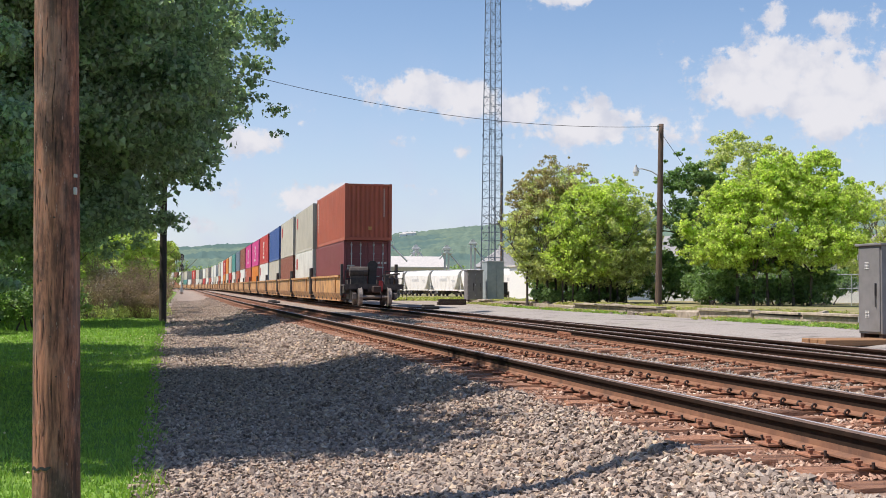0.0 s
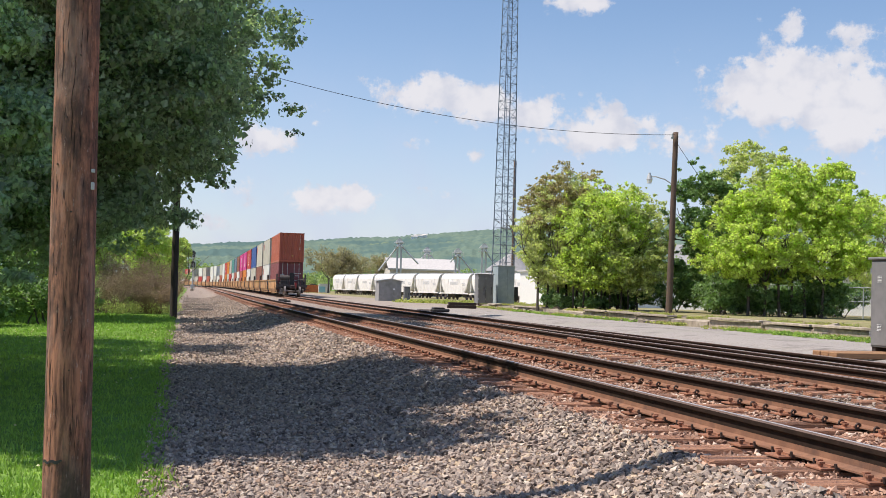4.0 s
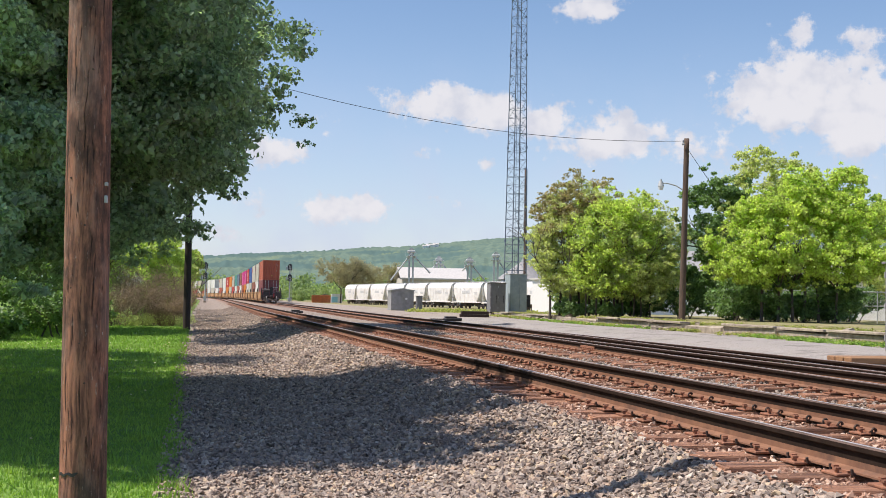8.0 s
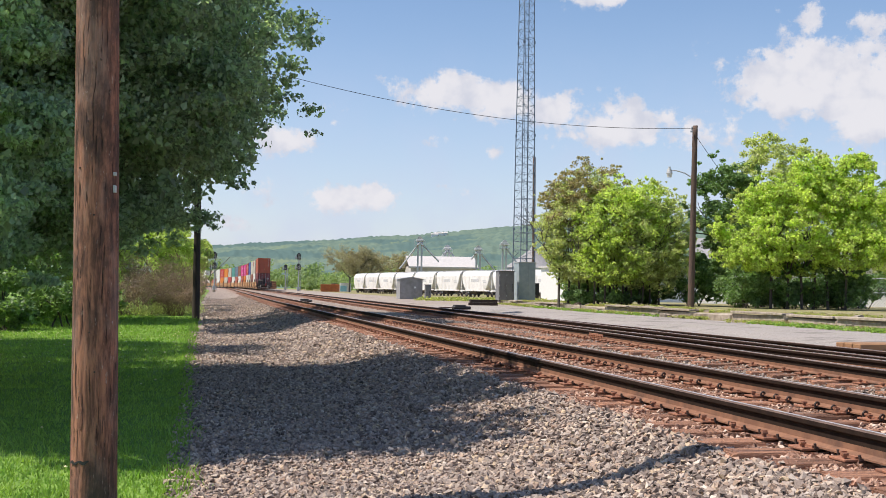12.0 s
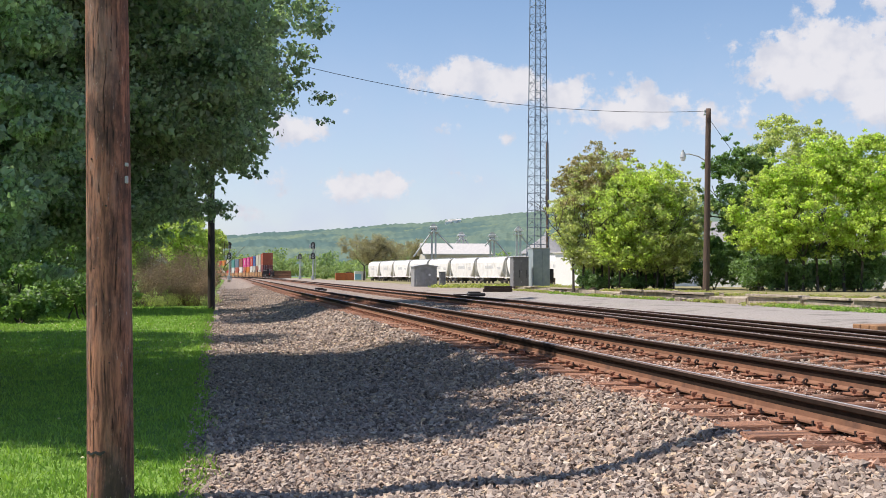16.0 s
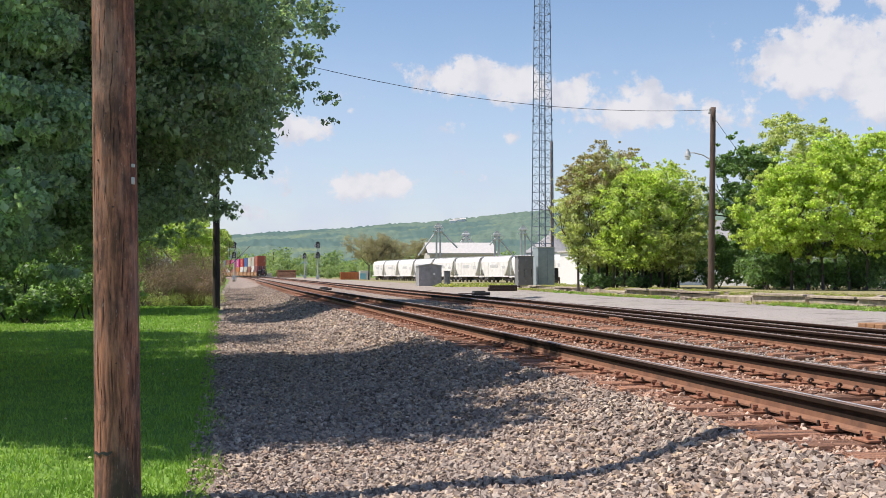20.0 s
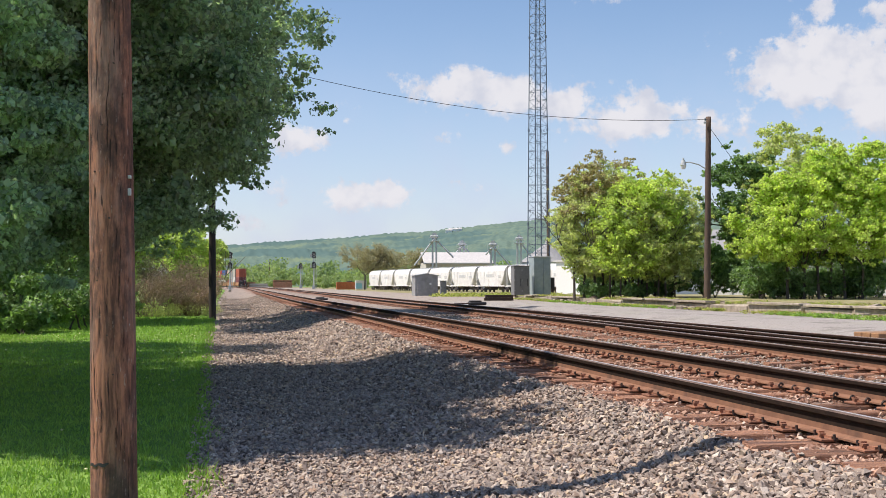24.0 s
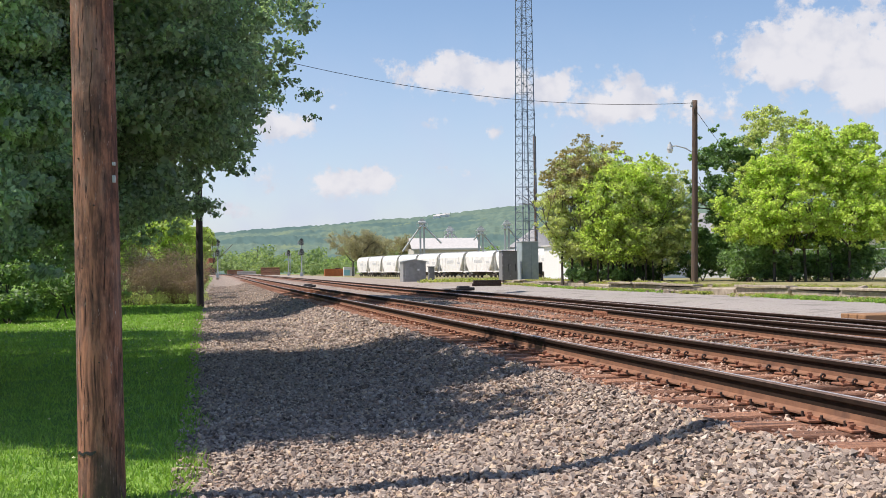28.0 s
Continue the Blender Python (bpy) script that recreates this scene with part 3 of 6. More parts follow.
def make_stones():
    rng = np.random.default_rng(5)
    # shoulder beside the camera: dense near, thinner far
    k = 112000
    p = rng.uniform(-0.22, 3.6, k)
    s = 6.9 - 0.5 * p + 29 * rng.random(k) ** 2.1
    keep = (p > -0.04) | (rng.random(k) < 0.25)
    s, p = s[keep], p[keep]
    size = (0.010 + 0.017 * rng.random(len(s)) ** 1.3) * np.where(p > 1.8, 1.1, 0.92) * (1 + 0.5 * np.clip((s - 12) / 16, 0, 1))
    scatter_stones("shoulder_stones", rng, s, p, size, M["stone"], "angular grey ballast stones on the track shoulder")
    k = 15000
    s = rng.uniform(30, 115, k)
    scatter_stones("far_shoulder_stones", rng, s, rng.uniform(0.2, 3.6, k), rng.uniform(0.022, 0.042, k), M["stone"], "grey ballast stones farther along the shoulder")
    k = 21000
    s = 6 + 40 * rng.random(k) ** 1.6
    p = rng.uniform(6.2, 8.6, k)
    scatter_stones("middle_ballast", rng, s, p, rng.uniform(0.014, 0.03, k), M["stone"], "grey ballast stones between the two tracks")
    k = 36000
    s = 6 + 36 * rng.random(k) ** 1.6
    p = np.where(rng.random(k) < 0.62, rng.uniform(3.5, 6.3, k), rng.uniform(8.8, 12.4, k))
    scatter_stones("track_ballast", rng, s, p, rng.uniform(0.011, 0.026, k), M["stone_brown"], "rust-dusted ballast stones between the ties", 0.1)


make_stones()


# ---------------------------------------------------------------- lawn
def make_lawn():
    rng = np.random.default_rng(9)
    k = 112000
    s = 6.0 + 46 * rng.random(k) ** 1.8
    p = -0.14 - (0.3 + s * 0.24) * rng.random(k) * 1.15 + rng.normal(0, 0.05, k)
    fringe = rng.random(k) < 0.05
    p = np.where(fringe, -0.16 + 0.07 * rng.normal(0, 1, k) + 0.06 * np.sin(s * 2.3) + 0.04 * np.sin(s * 5.9), p)
    x, y = line_xy(s, p)
    z = ground_z(s, p) + rough_ground(x, y) * np.clip(1 - np.abs(p - 4) / 20, 0, 1) - 0.005
    tall = np.where(rng.random(k) < 0.05, 2.2, 1.0) * np.where(fringe & (np.sin(s * 2.3) > 0.2), 1.5, 1.0)
    h = rng.uniform(0.016, 0.042, k) * (1 + s / 50) * tall
    a = rng.uniform(0, 2 * np.pi, k)
    w = rng.uniform(0.003, 0.006, k) * (1 + s / 12)
    lx, ly = rng.normal(0, 0.4, k) * h, rng.normal(0, 0.4, k) * h
    dx, dy = np.cos(a) * w, np.sin(a) * w
    v = np.stack([np.stack([x - dx, y - dy, z], -1), np.stack([x + dx, y + dy, z], -1),
                  np.stack([x + dx * 0.5 + lx * 0.5, y + dy * 0.5 + ly * 0.5, z + h * 0.62], -1), np.stack([x + lx, y + ly, z + h], -1)], 1)
    i = (np.arange(k) * 4)[:, None]
    f = np.concatenate([i + np.array([0, 1, 2]), i + np.array([0, 2, 3])])
    tagged(new("lawn_grass", arrays("lawn_grass", v.reshape(-1, 3), f, M["grass"])), "short bright green lawn grass", "grass", kind="stuff")
    # dandelion and clover heads
    k = 170
    s = 7 + 26 * rng.random(k)
    s[:110] = rng.uniform(26, 34, 110)
    p = -0.3 - (0.5 + s * 0.24) * rng.random(k)
    x, y = line_xy(s, p)
    z = ground_z(s, p) + rng.uniform(0.06, 0.14, k)
    r = rng.uniform(0.008, 0.016, k) * (1 + s / 60)
    octa = np.array([(1, 0, 0), (0, 1, 0), (-1, 0, 0), (0, -1, 0), (0, 0, 0.7), (0, 0, -0.7)])
    of = np.array([(0, 1, 4), (1, 2, 4), (2, 3, 4), (3, 0, 4), (1, 0, 5), (2, 1, 5), (3, 2, 5), (0, 3, 5)])
    v = np.stack([x, y, z], -1)[:, None] + octa[None] * r[:, None, None]
    f = (of[None] + (np.arange(k) * 6)[:, None, None]).reshape(-1, 3)
    pale = surface("clover_white", (0.7, 0.7, 0.5), (0.65, 0.6, 0.2), 3, 0.7, world=True)
    tagged(new("lawn_flowers", arrays("lawn_flowers", v.reshape(-1, 3), f, pale)), "small white and yellow flower heads in the lawn", "flowers", kind="stuff")


make_lawn()


# ---------------------------------------------------------------- tracks
def rail_outline():
    return ((-0.07, 0.0), (0.07, 0.0), (0.07, 0.012), (0.012, 0.03), (0.011, 0.07), (0.009, 0.125), (0.034, 0.138), (0.036, 0.168), (0.026, 0.178), (0.012, 0.1795), (-0.018, 0.1795),
            (-0.026, 0.178), (-0.036, 0.168), (-0.034, 0.138), (-0.009, 0.125), (-0.011, 0.07), (-0.012, 0.03), (-0.07, 0.012))


def rail_mesh(name, p_of_s, top, s0, s1, step=2.0):
    """A rail swept along the line; p_of_s gives its distance across."""
    s = np.arange(s0, s1 + step, step)
    out = np.array(rail_outline())
    k = len(out)
    ring = []
    for si in s:
        x, y = line_xy(si, p_of_s(si) + out[:, 0])
        ring.append(np.stack([x, y, top - 0.178 + out[:, 1]], -1))
    v = np.array(ring).reshape(-1, 3)
    i = np.arange(len(s) * k).reshape(len(s), k)
    j = np.roll(i, -1, axis=1)
    f = np.stack([i[:-1], j[:-1], j[1:], i[1:]], -1).reshape(-1, 4)
    me = arrays(name, v, f, None)
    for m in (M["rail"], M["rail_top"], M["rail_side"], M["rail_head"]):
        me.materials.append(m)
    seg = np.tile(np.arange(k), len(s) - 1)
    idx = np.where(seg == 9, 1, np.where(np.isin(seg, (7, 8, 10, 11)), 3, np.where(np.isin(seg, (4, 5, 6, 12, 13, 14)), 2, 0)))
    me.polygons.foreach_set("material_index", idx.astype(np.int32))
    return me


def tie_mesh():
    bm = boxed(-1.3, 1.3, -0.115, 0.115, -0.16, 0.0, 0.012)
    rng = random.Random(3)
    for v in bm.verts:
        v.co += Vector((rng.uniform(-0.02, 0.02), rng.uniform(-0.008, 0.008), rng.uniform(-0.008, 0.004)))
    me = bpy.data.meshes.new("tie")
    bm.to_mesh(me)
    bm.free()
    me.materials.append(M["tie"])
    return me


def plate_mesh():
    """Tie plate with its spikes."""
    bm = boxed(-0.18, 0.18, -0.095, 0.095, 0.0, 0.018, 0.004)
    for x in (-0.088, 0.088):
        block(bm, x - 0.012, x + 0.012, -0.09, 0.09, 0.018, 0.034)
    for x, y in ((-0.1, 0.055), (0.1, -0.055), (-0.15, -0.05), (0.15, 0.05)):
        block(bm, x - 0.011, x + 0.011, y - 0.011, y + 0.011, 0.016, 0.045)
        block(bm, x - 0.02, x + 0.02, y - 0.017, y + 0.017, 0.04, 0.054)
    me = bpy.data.meshes.new("tie_plate")
    bm.to_mesh(me)
    bm.free()
    me.materials.append(M["rust"])
    return me


def anchor_mesh():
    """Rail anchor: a bent spring clip gripping the rail's foot."""
    bm = bmesh.new()
    pts = [(-0.095, -0.005), (-0.1, 0.02), (-0.085, 0.038), (-0.065, 0.036), (-0.055, 0.022), (-0.068, 0.014)]
    for a, b in zip(pts, pts[1:]):
        rod(bm, (a[0], 0, a[1]), (b[0], 0, b[1]), 0.011, seg=6)
    rod(bm, (-0.10, 0, -0.005), (0.09, 0, -0.005), 0.011, seg=6)
    rod(bm, (0.09, 0, -0.005), (0.095, 0, 0.03), 0.011, seg=6)
    me = bpy.data.meshes.new("rail_anchor")
    bm.to_mesh(me)
    bm.free()
    me.materials.append(M["iron_dark"])
    return me


TIE, PLATE, ANCHOR = tie_mesh(), plate_mesh(), anchor_mesh()


def child(name, me, parent, m):
    ob = new(name, me)
    ob.parent = parent
    ob.matrix_basis = m
    return ob


def joint_bar(parent, s, p, top):
    bm = bmesh.new()
    for x in (-0.03, 0.03):
        block(bm, x - 0.012, x + 0.012, -0.46, 0.46, 0.03, 0.125, 0.004)
    for y in np.linspace(-0.38, 0.38, 6):
        rod(bm, (-0.075, y, 0.075), (0.075, y, 0.075), 0.016, seg=6)
    ob = part("joint_bar", bm, M["rust"], parent, "bolted insulated joint bar")
    ob.matrix_basis = line_pose(s, p, top - 0.178)


def make_track(name, centre, top, label, near_s, far_s, seed):
    rng = random.Random(seed)
    mid = centre if callable(centre) else (lambda s: centre)
    track = tagged(new(name), label, "railway track", "tracks", kind="structure")
    for side in (-1, 1):
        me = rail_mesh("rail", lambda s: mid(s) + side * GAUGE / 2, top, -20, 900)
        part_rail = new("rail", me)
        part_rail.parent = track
    s = 2.0
    foot = top - 0.178 - 0.018
    while s < near_s:
        m = line_pose(s, mid(s) + rng.uniform(-0.12, 0.12), foot - 0.002 + rng.uniform(-0.012, 0.0), rng.uniform(-1.2, 1.2))
        child("tie", TIE, track, m)
        for side in (-1, 1):
            child("tie_plate", PLATE, track, line_pose(s, mid(s) + side * GAUGE / 2, foot - 0.001))
            if s < 34:
                for d in (-0.13, 0.13):
                    if rng.random() < 0.8:
                        child("rail_anchor", ANCHOR, track, line_pose(s + d + rng.uniform(-0.02, 0.02), mid(s) + side * GAUGE / 2, foot + 0.02, 180 if side < 0 else 0))
        s += 0.53 + rng.uniform(-0.03, 0.03)
    # far ties joined
    bm = bmesh.new()
    while s < far_s:
        block(bm, -1.3, 1.3, -0.115, 0.115, -0.16, 0.0, 0, line_pose(s, mid(s), foot - 0.005))
        s += 0.6
    far = part("far_ties", bm, M["tie"], track)
    far["kind"] = "stuff"
    return track


track_near = make_track("track_near", T1, RAIL1, "rusty steel rails on weathered wooden ties in ballast", 62, 150, 1)
track_far = make_track("track_far", T2, RAIL2, "second rusty track with a turnout rail", 52, 110, 2)


def make_turnout():
    """The diverging rails that leave the far track towards the near one."""
    def lead(s):
        return T2(s) - GAUGE / 2 - 0.075 - 0.95 * max(0.0, (40 - s) / 25) ** 1.35
    turnout = tagged(new("turnout"), "diverging switch rails of a rusty turnout", "turnout", kind="structure")
    ob = new("rail", rail_mesh("turnout_rail", lead, RAIL2 - 0.002, -10, 42, 1.0))
    ob.parent = turnout
    ob = new("rail", rail_mesh("turnout_rail", lambda s: lead(s) + GAUGE, RAIL2 - 0.002, -10, 39, 1.0))
    ob.parent = turnout
    s = 4.0
    rng = random.Random(8)
    while s < 36:
        child("tie_plate", PLATE, turnout, line_pose(s, lead(s), RAIL2 - 0.197))
        child("tie", TIE, turnout, line_pose(s + 0.02, T2(s) - 1.05 + rng.uniform(-0.1, 0.1), RAIL2 - 0.203))
        s += 0.53
    joint_bar(turnout, 24.6, lead(24.6), RAIL2)


make_turnout()
joint_bar(track_far, 31.0, T2(31) + GAUGE / 2, RAIL2)


# ---------------------------------------------------------------- plants
def leaf_cloud(name, rng, centres, radii, count, size, material, squash=0.66, shell=0.45, parent=None, droop=0.3, label="", outward=0.35):
    """Leaves scattered in round clumps, thicker towards each clump's skin. Every leaf is a small folded blade."""
    centres, radii = np.asarray(centres, float), np.asarray(radii, float)
    w = radii ** 2
    pick = rng.choice(len(centres), count, p=w / w.sum())
    d = rng.normal(0, 1, (count, 3))
    d /= np.linalg.norm(d, axis=1)[:, None]
    r = radii[pick] * (1 - shell * rng.random(count) ** 1.5) * (1 + 0.07 * rng.normal(0, 1, count))
    c = centres[pick] + d * r[:, None] * np.array([1, 1, squash])
    nrm = d * outward + rng.normal(0, 0.6, (count, 3)) + np.array([0, 0, 0.45])
    nrm /= np.linalg.norm(nrm, axis=1)[:, None]
    t = np.cross(nrm, rng.normal(0, 1, (count, 3)))
    t /= np.linalg.norm(t, axis=1)[:, None]
    t[:, 2] -= droop * rng.random(count)
    b = np.cross(nrm, t)
    L = size * rng.uniform(0.6, 1.25, count)[:, None]
    fold = nrm * L * 0.16
    v = np.stack([c - t * L * 0.5, c + b * L * 0.42 + fold, c + t * L * 0.55, c - b * L * 0.42 + fold], 1)
    i = (np.arange(count) * 4)[:, None]
    f = np.concatenate([i + np.array([0, 1, 2]), i + np.array([0, 2, 3])])
    me = arrays(name, v.reshape(-1, 3), f, material)
    ob = new(name, me)
    ob.parent = parent
    return tagged(ob, label)


def branch(bm, rng, a, way, length, r, depth, tips):
    """A limb that bends and forks."""
    a, way = Vector(a), Vector(way).normalized()
    k = 3
    for i in range(k):
        b = a + way * (length / k)
        rod(bm, a, b, r * (1 - 0.25 * i / k), r * (1 - 0.25 * (i + 1) / k), seg=6 if depth > 0 else 4)
        a = b
        way = (way + Vector((rng.uniform(-1, 1), rng.uniform(-1, 1), rng.uniform(-0.4, 0.7))) * 0.22).normalized()
    tips.append(tuple(a))
    if depth > 0:
        for _ in range(rng.choice((2, 3, 3))):
            w = (way + Vector((rng.uniform(-1, 1), rng.uniform(-1, 1), rng.uniform(-0.5, 0.8))) * 0.75).normalized()
            branch(bm, rng, a, w, length * rng.uniform(0.6, 0.85), r * 0.6, depth - 1, tips)


def crown_clumps(rng, envelope, count, rmin, rmax):
    """Clump centres near the skin of a few ellipsoids: x, y, z and half axes."""
    out, rad = [], []
    vol = np.array([e[3] * e[4] + e[4] * e[5] for e in envelope])
    for e in (envelope[i] for i in rng.choice(len(envelope), count, p=vol / vol.sum())):
        d = rng.normal(0, 1, 3)
        d /= np.linalg.norm(d)
        r = rng.uniform(rmin, rmax)
        k, far = rng.uniform(0.2, 1.0) ** 0.4, 0.0
        if rng.random() < 0.3:                # shoots a little beyond the skin
            r, k, far = r * 0.5, 1.0, rng.uniform(0.0, 0.25)
        out.append(np.array(e[:3]) + d * (np.maximum(np.array(e[3:]) - r * 0.75, 0.2) * k + far))
        rad.append(r)
    return np.array(out), np.array(rad)


def make_tree(name, at, label, envelope, clumps, rmin, rmax, leaves, size, material, stems, trunk_r, trunk_h, seed, category="tree", group="", extra=None):
    rng, rnd = np.random.default_rng(seed), random.Random(seed)
    tree = thing(name, at, label, category, group)
    bm, tips = bmesh.new(), []
    for sx, sy, lean_x, lean_y in stems:
        foot = Vector((sx, sy, -0.1))
        top = foot + Vector((lean_x * trunk_h, lean_y * trunk_h, trunk_h))
        rod(bm, foot, foot + (top - foot) * 0.12, trunk_r * 1.35, trunk_r, seg=10)
        rod(bm, foot + (top - foot) * 0.12, top, trunk_r, trunk_r * 0.75, seg=10)
        for _ in range(4):
            branch(bm, rnd, top, (rnd.uniform(-1, 1), rnd.uniform(-1, 1), rnd.uniform(0.7, 1.8)), trunk_h * rnd.uniform(0.4, 0.7) + 0.3, trunk_r * 0.5, 2, tips)
    part("trunk", bm, M["bark"], tree)
    c, r = crown_clumps(rng, envelope, clumps, rmin, rmax)
    leaf_cloud("crown", rng, c, r, leaves, size, material, parent=tree, shell=0.95)
    for mat, env, k, n_leaves, size in extra or ():
        c, r = crown_clumps(rng, env, k, rmin, rmax)
        leaf_cloud("crown", rng, c, r, n_leaves, size, mat, parent=tree, shell=0.95)
    return tree


def make_bush(name, at, label, radius, height, leaves, size, material, seed, group="", clumps=16, category="bush"):
    rng, rnd = np.random.default_rng(seed), random.Random(seed)
    bush = thing(name, at, label, category, group)
    tips = []
    for _ in range(4):
        bm = bmesh.new()
        branch(bm, rnd, (rnd.uniform(-0.3, 0.3) * radius, rnd.uniform(-0.3, 0.3) * radius, -0.05), (rnd.uniform(-0.6, 0.6), rnd.uniform(-0.6, 0.6), 1), height * 0.4, 0.035, 1, tips)
        part("stem", bm, M["bark"], bush)
    c, r = crown_clumps(rng, ((0, 0, height * 0.5, radius, radius, height * 0.52),), clumps, 0.22 * radius, 0.42 * radius)
    leaf_cloud("foliage", rng, c, r, leaves, size, material, parent=bush, shell=0.6)
    return bush


# the big maple whose crown overhangs the lawn
def make_maple():
    """Sprays of leaves hang before a dense shaded core; the top spreads above the view."""
    at = (-8.3, 13.8, 0)
    rng, rnd = np.random.default_rng(11), random.Random(11)
    tree = thing("maple_tree", at, "large dark green maple tree overhanging the lawn", "tree", "trees beside the lawn")
    bm, tips = bmesh.new(), []
    rod(bm, (0, 0, -0.1), (0, 0, 0.35), 0.56, 0.42, 12)
    rod(bm, (0, 0, 0.35), (0.1, 0, 2.6), 0.42, 0.33, 12)
    for k in range(7):
        a = k * 0.9 + rnd.uniform(-0.3, 0.3)
        branch(bm, rnd, (0.1, 0, 2.5), (math.cos(a), math.sin(a), rnd.uniform(0.5, 1.3)), 1.3, 0.17, 2, tips)
    part("trunk", bm, M["bark"], tree)
    core = ((3.1, 1.5, 5.1, 3.0, 5.4, 1.25), (3.4, 2.6, 3.6, 2.4, 3.8, 1.2), (1.6, 3.4, 2.6, 2.2, 4.0, 1.2), (1.4, 0.0, 3.6, 2.4, 3.4, 1.3), (-2.5, 2.0, 3.8, 3.4, 6.0, 2.6))
    c, r = crown_clumps(rng, core, 420, 0.4, 0.8)
    leaf_cloud("inner_leaves", rng, c, r, 70000, 0.115, M["leaf_dark"], parent=tree, shell=0.95)
    # sprays that the view meets
    skin = ((3.4, 1.7, 4.85, 3.4, 5.6, 1.4), (4.1, 2.4, 3.95, 2.5, 3.6, 1.2), (3.9, 2.7, 3.4, 2.1, 3.6, 0.65), (2.6, 3.2, 2.55, 2.5, 4.2, 0.85), (2.5, 1.4, 5.4, 3.7, 6.0, 1.8), (1.4, 5.0, 3.6, 3.3, 3.0, 2.0), (2.6, -0.6, 3.6, 2.4, 2.6, 1.2))
    c, r = crown_clumps(rng, skin, 1350, 0.24, 0.56)
    leaf_cloud("crown", rng, c, r, 270000, 0.063, M["leaf_dark"], squash=0.5, parent=tree, shell=0.95, droop=0.7)
    # front sprays that reach into the light
    c, r = crown_clumps(rng, ((4.6, -3.75, 3.2, 0.75, 0.55, 1.5), (3.9, -3.4, 4.6, 1.6, 0.8, 1.0), (4.0, -2.6, 2.2, 0.8, 0.9, 0.9)), 58, 0.18, 0.4)
    leaf_cloud("crown", rng, c, r, 30000, 0.055, M["leaf_dark"], squash=0.5, parent=tree, shell=0.95, droop=0.7)
    # the wide top
    top = ((0.0, 0.6, 7.2, 6.2, 5.4, 2.6), (-0.8, 0.4, 9.6, 5.0, 5.0, 3.2), (2.4, -3.1, 6.9, 3.1, 2.5, 1.8), (-1.5, -2.8, 6.6, 3.6, 2.5, 2.0), (1.8, 3.0, 6.9, 2.6, 3.2, 1.5), (2.3, 0.6, 6.7, 2.9, 2.6, 1.5))
    c, r = crown_clumps(rng, top, 360, 0.4, 0.95)
    leaf_cloud("crown", rng, c, r, 92000, 0.165, M["leaf_dark"], parent=tree, shell=0.95)


make_maple()
# Unseen tree, added to carry the maple's shadow farther across the lawn.
make_tree("maple_tree", (-12.8, 25.0, 0), "unseen broad maple tree added to shade the lawn",
          ((0.6, 0, 8.0, 4.4, 4.6, 2.6), (0.8, -4.4, 7.4, 4.0, 3.4, 2.0), (0.2, 0.5, 5.4, 3.6, 4.0, 2.4), (-2.6, 0, 4.0, 3.4, 4.4, 3.0)), 210, 0.5, 1.1, 40000, 0.18, M["leaf_dark"], ((-1.2, 0, 0, 0),), 0.36, 3.2, 17, group="trees beside the lawn")
# Mostly hidden tree, added to darken the ground behind the undergrowth.
make_tree("maple_tree", (-20.5, 55.0, 0), "mostly hidden tall tree added for shade behind the undergrowth",
          ((0, 0, 7.6, 5.0, 4.8, 5.2), (0.4, 0, 4.0, 4.6, 4.4, 3.0)), 110, 0.8, 1.5, 20000, 0.26, M["leaf_dark"], ((0, 0, 0, 0),), 0.3, 3.5, 14, group="trees beside the lawn")
# Added outside the view only to keep sun off the undergrowth.
make_tree("maple_tree", (-22.0, 37.5, 0), "unseen tall tree added to shade the undergrowth",
          ((0, 0, 11.5, 5.0, 6.5, 5.0), (0.2, 0, 6.0, 4.4, 5.6, 3.6)), 120, 0.8, 1.5, 22000, 0.26, M["leaf_dark"], ((0, 0, 0, 0),), 0.32, 3.6, 18, group="trees beside the lawn")
make_tree("maple_tree", (-13.0, 44.5, 0), "tall dark green tree beside the track",
          ((2.6, 1.0, 14.4, 5.0, 6.4, 8.4), (2.8, 4.5, 18.0, 3.4, 3.6, 6.4), (2.8, -7.0, 15.4, 2.8, 3.2, 5.2), (3.3, -6.5, 9.0, 2.8, 5.6, 3.0), (3.0, 7.5, 9.0, 2.6, 5.0, 3.4), (0.0, 0, 5.6, 4.2, 5.4, 3.4), (-4, -1, 5.5, 4.5, 4.5, 4.5)), 310, 0.8, 1.6, 68000, 0.24, M["leaf_dark"], ((0, 0, 0, 0),), 0.35, 4.0, 13, group="trees beside the lawn")


